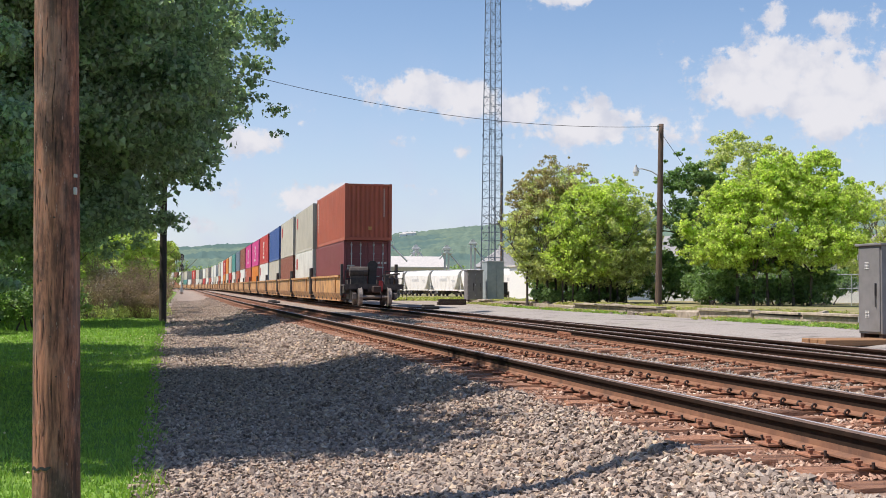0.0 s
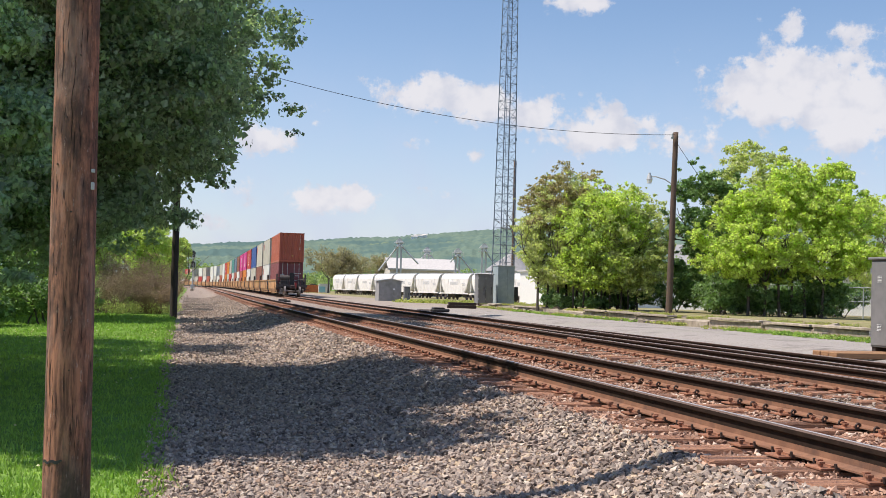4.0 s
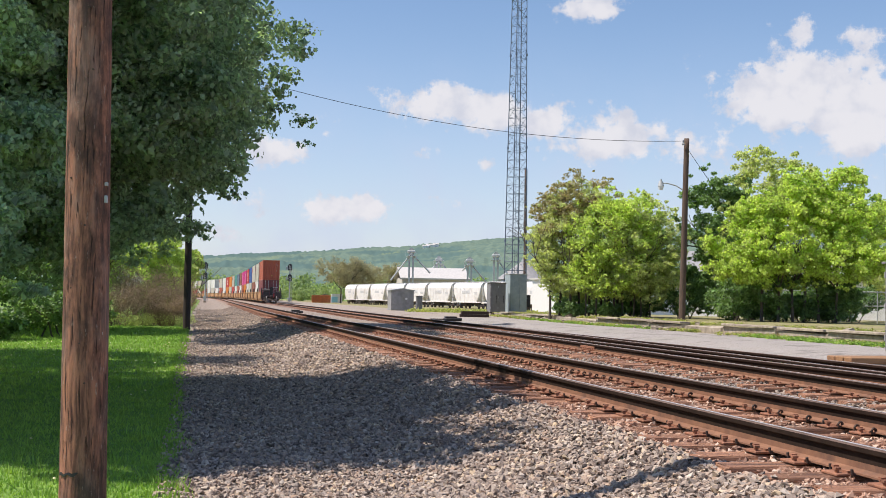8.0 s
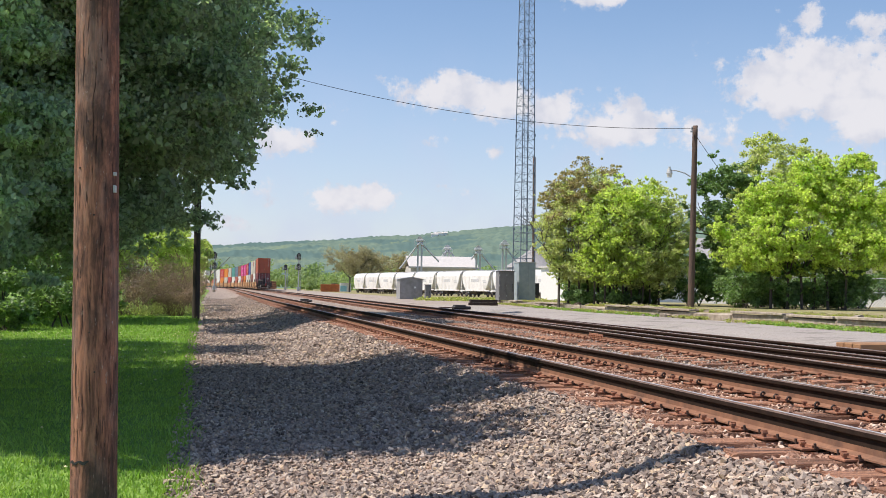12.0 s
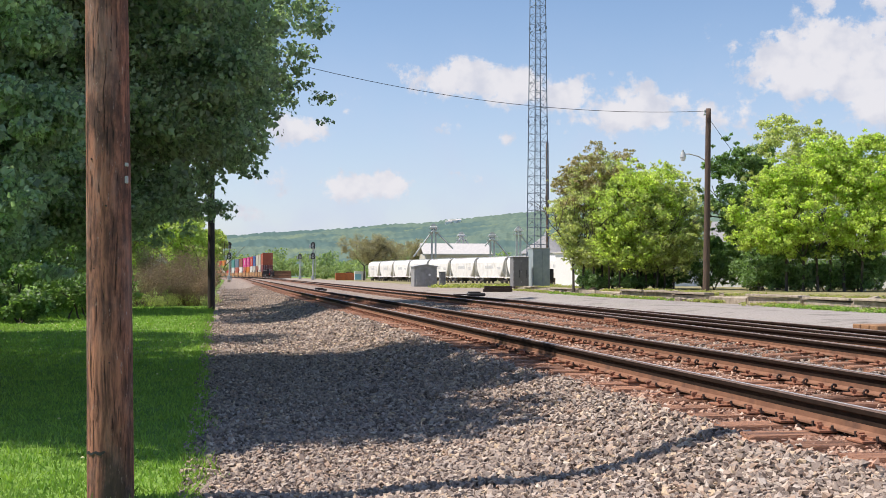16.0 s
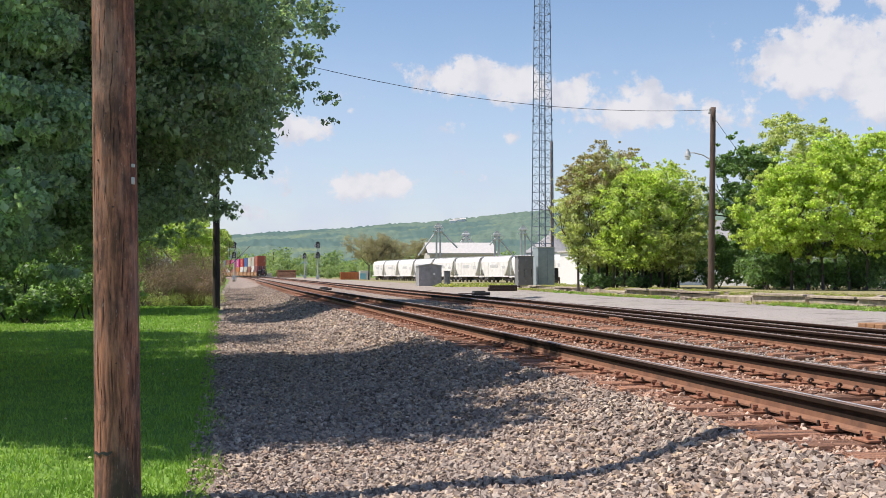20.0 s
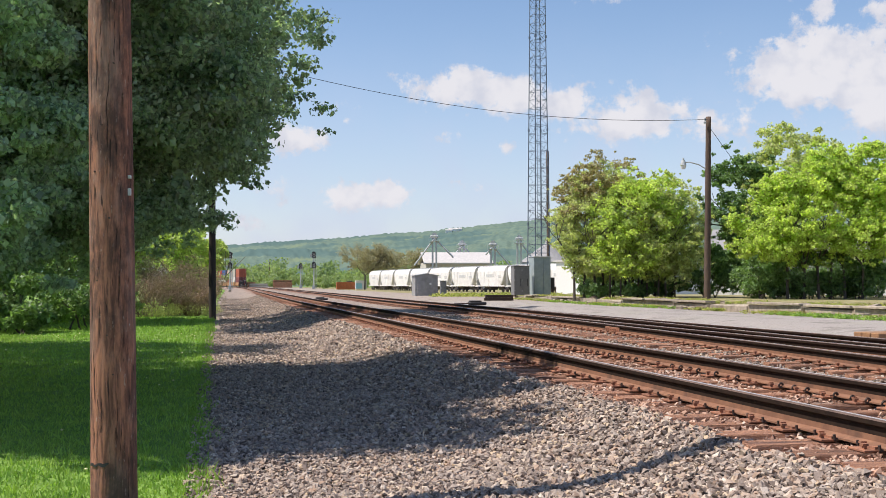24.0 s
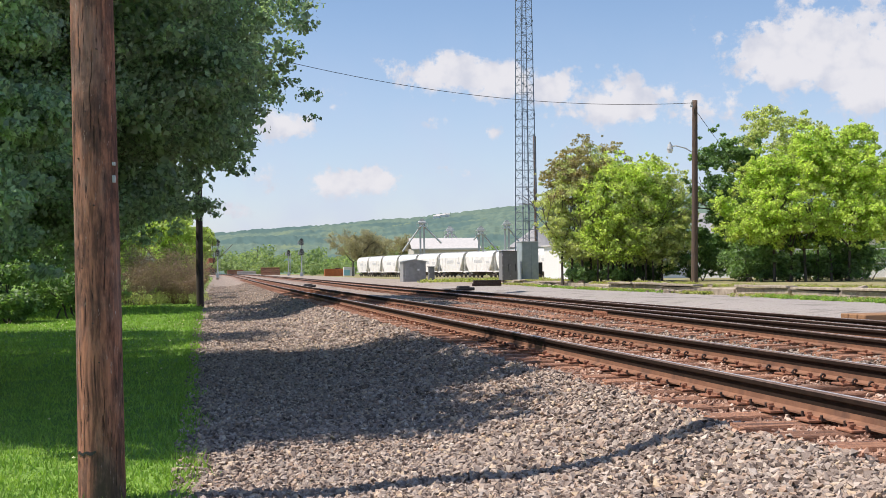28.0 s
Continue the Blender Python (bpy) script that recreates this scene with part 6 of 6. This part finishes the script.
# ---------------------------------------------------------------- weeds beside the signal hut
def make_hut_weeds():
    g = np.random.default_rng(314)
    k = 420
    c = np.stack([g.uniform(-0.5, 10.5, k), g.uniform(90.0, 106.0, k), g.uniform(0.42, 0.55, k)], -1)
    ob = leaf_cloud("hut_weeds", g, c, g.uniform(0.15, 0.4, k), 13000, 0.13, M["weed"], squash=0.5, shell=0.9)
    tagged(ob, "rank green weeds round the signal hut and box", "weeds", kind="stuff")


make_hut_weeds()


# ---------------------------------------------------------------- container train
PITCH, SPEED, S_END, UNITS = 14.3, 14.35, 57.9, 30
LONG, WIDE = 12.19, 2.44
PAINT = {k: box_paint(k + "_container_paint", c) for k, c in {
    "brick": (0.42, 0.105, 0.06), "maroon": (0.225, 0.064, 0.068), "grey": (0.50, 0.465, 0.39), "white": (0.68, 0.67, 0.62), "blue": (0.05, 0.10, 0.30), "red": (0.46, 0.045, 0.04),
    "magenta": (0.60, 0.05, 0.24), "brown": (0.25, 0.09, 0.06), "teal": (0.08, 0.26, 0.24), "orange": (0.62, 0.20, 0.03), "slate": (0.14, 0.18, 0.24)}.items()}
CAR_Z = 0.42                                   # well floor above the railhead
HIGH = 2.9


def container_meshes(kind, doors):
    """Meshes of one container: x across, y along, its rear end at y = 0, floor at z = 0."""
    out = {}
    w, n = WIDE / 2, 44
    bm = bmesh.new()
    for side in (-1, 1):                       # corrugated sides
        prev = None
        for i in range(n * 4 + 1):
            y = 0.16 + (LONG - 0.32) * i / (n * 4)
            d = (0.0, 0.0, 0.036, 0.036)[i % 4]
            x = side * (w - 0.012 - d)
            a, b = bm.verts.new((x, y, 0.16)), bm.verts.new((x, y, HIGH - 0.1))
            if prev:
                bm.faces.new((prev[0], a, b, prev[1]))
            prev = (a, b)
    ends = ((LONG - 0.05, 1),) if doors else ((0.05, -1), (LONG - 0.05, 1))
    for y0, way in ends:                       # corrugated end walls
        prev = None
        for i in range(9 * 4 + 1):
            x = -w + 0.14 + (WIDE - 0.28) * i / 36
            d = (0.0, 0.0, 0.045, 0.045)[i % 4]
            a, b = bm.verts.new((x, y0 - way * d, 0.16)), bm.verts.new((x, y0 - way * d, HIGH - 0.1))
            if prev:
                bm.faces.new((prev[0], a, b, prev[1]))
            prev = (a, b)
    block(bm, -w + 0.03, w - 0.03, 0.1, LONG - 0.1, HIGH - 0.06, HIGH - 0.02)
    block(bm, -w + 0.03, w - 0.03, 0.1, LONG - 0.1, 0.05, 0.12)
    bmesh.ops.recalc_face_normals(bm, faces=bm.faces)
    out["wall"] = bm
    bm = bmesh.new()                           # frame: posts, rails, corner castings
    for x in (-w, w - 0.14):
        for y in (0, LONG - 0.16):
            block(bm, x, x + 0.14, y, y + 0.16, 0.0, HIGH)
        block(bm, x + 0.02, x + 0.12, 0.16, LONG - 0.16, 0.0, 0.16)
        block(bm, x + 0.03, x + 0.11, 0.16, LONG - 0.16, HIGH - 0.1, HIGH - 0.005)
    for y in (0.02, LONG - 0.14):
        block(bm, -w + 0.14, w - 0.14, y, y + 0.12, 0.0, 0.16)
        block(bm, -w + 0.14, w - 0.14, y, y + 0.12, HIGH - 0.11, HIGH - 0.004)
    for x in (-w - 0.004, w - 0.17):
        for y in (-0.004, LONG - 0.17):
            for z in (-0.004, HIGH - 0.115):
                block(bm, x, x + 0.174, y, y + 0.174, z, z + 0.12)
    out["frame"] = bm
    if doors:
        for s in (-1, 1):
            bm = bmesh.new()
            x0, x1 = (-w + 0.15, -0.01) if s < 0 else (0.01, w - 0.15)
            block(bm, x0, x1, 0.04, 0.10, 0.17, HIGH - 0.12, 0.01)
            for k in range(4):
                z = 0.35 + k * 0.62
                block(bm, x0 + 0.06, x1 - 0.06, 0.02, 0.05, z, z + 0.4, 0.015)
            out["door left" if s < 0 else "door right"] = bm
        bm = bmesh.new()
        for x in (-0.82, -0.34, 0.34, 0.82):
            rod(bm, (x, -0.01, 0.12), (x, -0.01, HIGH - 0.08), 0.022, seg=8)
            for z in (0.25, 0.8, 1.5, 2.2, 2.65):
                block(bm, x - 0.05, x + 0.05, -0.03, 0.04, z, z + 0.07)
            block(bm, x - 0.02, x + 0.3, -0.045, -0.02, 1.05, 1.09)
        out["lock_rod"] = bm
    return out


CONT = {}


def container_data(paint, doors):
    key = (paint, doors)
    if key not in CONT:
        CONT[key] = {}
        for name, bm in container_meshes("", doors).items():
            me = bpy.data.meshes.new(name.split()[0])
            bm.normal_update()
            bm.to_mesh(me)
            bm.free()
            me.materials.append(M["galv"] if name == "lock_rod" else PAINT[paint])
            CONT[key][name] = me
    return CONT[key]


def mark_mesh(shape, rng):
    """Plain shapes and bars in place of lettering, on the side that faces the lawn and near the rear edge."""
    bm = bmesh.new()
    x = -WIDE / 2 - 0.006
    if shape == "panel":
        for i in range(5):
            z0 = 0.55 + 0.36 * i
            block(bm, x, x + 0.01, LONG * (0.42 + 0.03 * (i % 2)), LONG * (0.58 - 0.04 * (i % 3)), z0, z0 + 0.26)
    elif shape == "corner":
        block(bm, x, x + 0.01, LONG - 1.9, LONG - 0.9, 1.75, 2.5)
    elif shape == "column":
        for i in range(9):
            block(bm, x, x + 0.01, LONG - 0.75, LONG - 0.55, 0.9 + 0.2 * i, 1.02 + 0.2 * i)
    return bm


def make_container(paint, doors, level, label, mark=None, mark_paint="white", seed=0, back=0.9):
    z = CAR_Z + level * (HIGH + 0.02)
    box = tagged(new("shipping_container"), label, "shipping container", "containers on the train")
    for name, me in container_data(paint, doors).items():
        ob = new(name.split()[0], me)
        ob.parent = box
        ob.matrix_basis = Matrix.Translation((0, back, z))
    if mark:
        bm = mark_mesh(mark, seed)
        bmesh.ops.translate(bm, verts=bm.verts, vec=(0, back, z))
        part("marking", bm, PAINT[mark_paint], box, "plain painted marking")
    return box


def well_meshes(last):
    """One well of the articulated car: side sills, bulkheads, walkway ends, trucks."""
    out = []
    w = 1.42
    for side in (-1, 1):
        bm = bmesh.new()
        upper = [(0.8, 1.5), (0.62, 1.4), (0.66, 0.95), (0.85, 0.62), (LONG + 0.95, 0.62), (LONG + 1.14, 0.95), (LONG + 1.18, 1.4), (LONG + 1.0, 1.5)]
        lower = [(0.85, 0.62, 0.0), (1.0, 0.4, 0.09), (1.4, 0.24, 0.17), (LONG + 0.4, 0.24, 0.17), (LONG + 0.8, 0.4, 0.09), (LONG + 0.95, 0.62, 0.0)]
        for plate in ([(y, z, 0.0) for y, z in upper], lower):
            a = [bm.verts.new((side * (w - d), y, z)) for y, z, d in plate]
            b = [bm.verts.new((side * (w - d - 0.1), y, z)) for y, z, d in plate]
            n = len(a)
            bm.faces.new(a), bm.faces.new(b[::-1])
            for i in range(n):
                bm.faces.new((a[i], a[(i + 1) % n], b[(i + 1) % n], b[i]))
        for y in (2.4, LONG - 0.6):
            block(bm, side * w - 0.05, side * w + 0.03, y - 0.05, y + 0.05, 0.64, 1.45)
        block(bm, side * w - 0.09, side * w + 0.09, 0.8, LONG + 1.0, 1.44, 1.54)
        block(bm, side * (w - 0.2) - 0.08, side * (w - 0.2) + 0.08, 1.4, LONG + 0.4, 0.19, 0.28)
        bmesh.ops.recalc_face_normals(bm, faces=bm.faces)
        out.append(("side_sill", bm, "yellow_car"))
    bm = bmesh.new()
    for y in np.linspace(1.0, LONG + 0.8, 7):
        block(bm, -w + 0.1, w - 0.1, y - 0.12, y + 0.12, 0.25, CAR_Z - 0.005)
    out.append(("cross_member", bm, "car_under"))
    for y0, y1 in ((-0.25, 0.75), (LONG + 1.1, LONG + 2.0)):
        bm = boxed(-w + 0.05, w - 0.05, y0, y1, 0.62, 1.06, 0.02)
        for x in (-1.1, -0.4, 0.4, 1.1):
            block(bm, x - 0.05, x + 0.05, y0 + 0.05, y1 - 0.05, 1.06, 1.3)
        out.append(("end_deck", bm, "car_under"))
        for x in (-w + 0.02, w - 0.02):
            out.append(("corner_post", boxed(x - 0.07, x + 0.07, (y0 + y1) / 2 - 0.1, (y0 + y1) / 2 + 0.1, 0.5, 2.1, 0.01), "car_under"))
    # truck under the forward end, shared with the next well
    for yc in ((LONG + 2.05,) if not last else (LONG + 2.05, -0.55)):
        bm = bmesh.new()
        for dy in (-0.88, 0.88):
            rod(bm, (-0.85, yc + dy, 0.44), (0.85, yc + dy, 0.44), 0.08, seg=8)
            for x in (-0.75, 0.75):
                rod(bm, (x - 0.07, yc + dy, 0.44), (x + 0.07, yc + dy, 0.44), 0.44, seg=20)
                rod(bm, (x - 0.09 * np.sign(x) - 0.015, yc + dy, 0.44), (x - 0.09 * np.sign(x) + 0.015, yc + dy, 0.44), 0.475, seg=20)
        out.append(("wheelset", bm, "wheel"))
        bm = bmesh.new()
        for x in (-1.02, 1.02):
            prism(bm, ((yc - 1.15, 0.35), (yc - 0.6, 0.3), (yc + 0.6, 0.3), (yc + 1.15, 0.35), (yc + 1.1, 0.6), (yc + 0.4, 0.78), (yc - 0.4, 0.78), (yc - 1.1, 0.6)), -x - 0.09, -x + 0.09, Matrix.Rotation(radians(90), 4, "Z"))
        block(bm, -1.0, 1.0, yc - 0.2, yc + 0.2, 0.4, 0.72)
        out.append(("truck_frame", bm, "car_under"))
    if last:
        bm = boxed(-1.5, 1.5, -1.35, -0.25, 0.98, 1.06, 0.01)   # rear walkway
        block(bm, -0.35, 0.35, -1.4, 0.2, 0.68, 1.0, 0.02)
        block(bm, -1.45, 1.45, -1.42, -1.34, 0.82, 1.08)
        out.append(("end_platform", bm, "car_under"))
        bm = bmesh.new()
        rod(bm, (-1.15, -0.75, 1.72), (-0.25, -0.75, 1.72), 0.24, seg=14)
        block(bm, -1.1, -0.3, -0.9, -0.6, 1.06, 1.5)
        out.append(("air_reservoir", bm, "car_under"))
        bm = bmesh.new()
        rod(bm, (-0.02, -1.0, 2.0), (-0.02, -0.92, 2.0), 0.26, seg=18)
        rod(bm, (-0.02, -0.92, 2.0), (-0.02, -0.6, 1.7), 0.04, seg=6)
        block(bm, -0.2, 0.2, -0.85, -0.55, 1.06, 1.9)
        out.append(("brake_wheel", bm, "black"))
        for x0, x1, edge in ((-1.45, -0.55, -1.45), (0.55, 1.45, 1.45)):
            bm = bmesh.new()
            for x in (x0, x1):
                rod(bm, (x, -1.38, 0.45), (x, -1.38, 1.75), 0.025, seg=6)
            for z in (1.35, 1.72):
                rod(bm, (x0, -1.38, z), (x1, -1.38, z), 0.022, seg=6)
            out.append(("handrail", bm, "black"))
            bm = bmesh.new()
            for z in (0.3, 0.6):
                rod(bm, (edge - 0.2, -1.38, z), (edge + 0.2, -1.38, z), 0.02, seg=6)
            for x in (edge - 0.2, edge + 0.2):
                rod(bm, (x, -1.38, 0.3), (x, -1.38, 0.9), 0.02, seg=6)
            out.append(("step", bm, "black"))
        bm = boxed(-0.14, 0.14, -1.95, -1.35, 0.72, 0.92, 0.03)
        block(bm, -0.2, 0.22, -2.15, -1.85, 0.66, 1.0, 0.05)
        rod(bm, (0.3, -1.45, 0.8), (0.34, -1.7, 0.3), 0.03, seg=6)
        out.append(("coupler", bm, "iron_dark"))
        bm = bmesh.new()
        for x in (0.75, 1.0, 1.25):
            block(bm, x - 0.09, x + 0.09, -0.8, -0.5, 1.06, 1.5 + 0.1 * math.sin(9 * x), 0.02)
        rod(bm, (0.5, -0.7, 1.5), (1.4, -0.7, 1.62), 0.05, seg=6)
        out.append(("brake_valves", bm, "car_under"))
        bm = boxed(0.22, 0.42, -1.47, -1.42, 0.72, 1.25, 0.01)
        out.append(("marker_flag", bm, "red_tag"))
    return out


def make_well(last, data={}):
    car = tagged(new("well_car"), "faded yellow double-stack well car" + (" with the train's rear platform" if last else ""), "freight car", "well cars of the train")
    key = last
    if key not in data:
        data[key] = []
        for name, bm, mat in well_meshes(last):
            me = bpy.data.meshes.new(name)
            bm.normal_update()
            bm.to_mesh(me)
            bm.free()
            me.materials.append(M[mat])
            data[key].append((name, me))
    for name, me in data[key]:
        ob = new(name, me)
        ob.parent = car
    return car


# rear to front: lower and upper container colours
LOADS = (("maroon", "brick"), ("white", "grey"), ("brown", "grey"), ("grey", "blue"), ("white", "red"), ("orange", "magenta"), ("brick", "magenta"), ("white", "brown"), ("brick", "slate"),
         ("white", "teal"), ("red", "grey"), ("grey", "orange"), ("orange", "red"), ("white", "white"), ("brick", "grey"), ("white", None), ("grey", "white"), ("white", "white"), ("brick", None),
         ("white", "grey"), ("red", "white"), ("grey", None), ("white", "grey"), ("brown", "red"), ("white", None), ("teal", "grey"), ("white", "white"), ("brick", "brown"), ("grey", "white"), ("white", "grey"))
NAMES = {"maroon": "dark maroon", "brick": "brick red", "white": "dirty white", "grey": "light grey", "brown": "red-brown", "blue": "dark blue", "red": "bright red", "orange": "orange", "magenta": "magenta pink", "slate": "slate blue", "teal": "teal green"}
train = []
for i in range(UNITS):
    low, high = LOADS[i % len(LOADS)]
    group = [make_well(i == 0)]
    mark = "corner" if low in ("white", "brick") else None
    group.append(make_container(low, i == 0, 0, NAMES[low] + " container low in the well car" + (", doors rearward" if i == 0 else ""), mark, "red" if low == "white" else "white", i))
    if high:
        mark = {"grey": "corner", "magenta": "panel", "red": "panel", "blue": "column", "brick": "column"}.get(high)
        group.append(make_container(high, False, 1, NAMES[high] + " steel container stacked on top", mark, "red" if high == "grey" else "white", i + 50, 0.58 if i == 0 else 0.9))
    train.append(group)
# rear face details of the last two boxes
rear_top = train[0][2]
bm = bmesh.new()
for k in range(13):
    block(bm, 0.78, 0.84, 0.555, 0.575, CAR_Z + HIGH + 1.25 + k * 0.115, CAR_Z + HIGH + 1.31 + k * 0.115)
part("lettering", bm, PAINT["white"], rear_top, "column of pale lettering bars")
bm = boxed(0.0, 0.17, 0.555, 0.585, CAR_Z + HIGH + 0.55, CAR_Z + HIGH + 0.72)
part("placard", bm, surface("ochre_label", (0.5, 0.3, 0.1), (0.45, 0.26, 0.09), 5, 0.6), rear_top, "ochre warning label")
rear_low = train[0][1]
bm = bmesh.new()
for k in range(4):
    block(bm, 0.38 + k * 0.17, 0.5 + k * 0.17, 0.9, 0.915, CAR_Z + 1.72, CAR_Z + 1.82)
    block(bm, 0.42 + k * 0.1, 0.5 + k * 0.1, 0.9, 0.915, CAR_Z + 1.5, CAR_Z + 1.58)
for k in range(3):
    block(bm, -1.05, -0.65, 0.9, 0.915, CAR_Z + 1.42 + 0.09 * k, CAR_Z + 1.47 + 0.09 * k)
part("lettering", bm, PAINT["white"], rear_low, "pale lettering bars")


def motions():
    """The train draws away along the far track."""
    for i, group in enumerate(train):
        rows = []
        for t in range(0, 29):
            s = S_END + SPEED * t + PITCH * i
            x0, y0 = line_xy(s + 0.9, T2(s + 0.9))
            x1, y1 = line_xy(s + 0.9 + LONG, T2(s + 0.9 + LONG))
            turn = math.degrees(math.atan2(-(x1 - x0), y1 - y0))
            u0 = ((x1 - x0) / LONG, (y1 - y0) / LONG)
            rows.append((t, pose(float(x0 - 0.9 * u0[0]), float(y0 - 0.9 * u0[1]), RAIL2, 0, 0, turn)))
        for ob in group:
            walk(ob, rows)


motions()
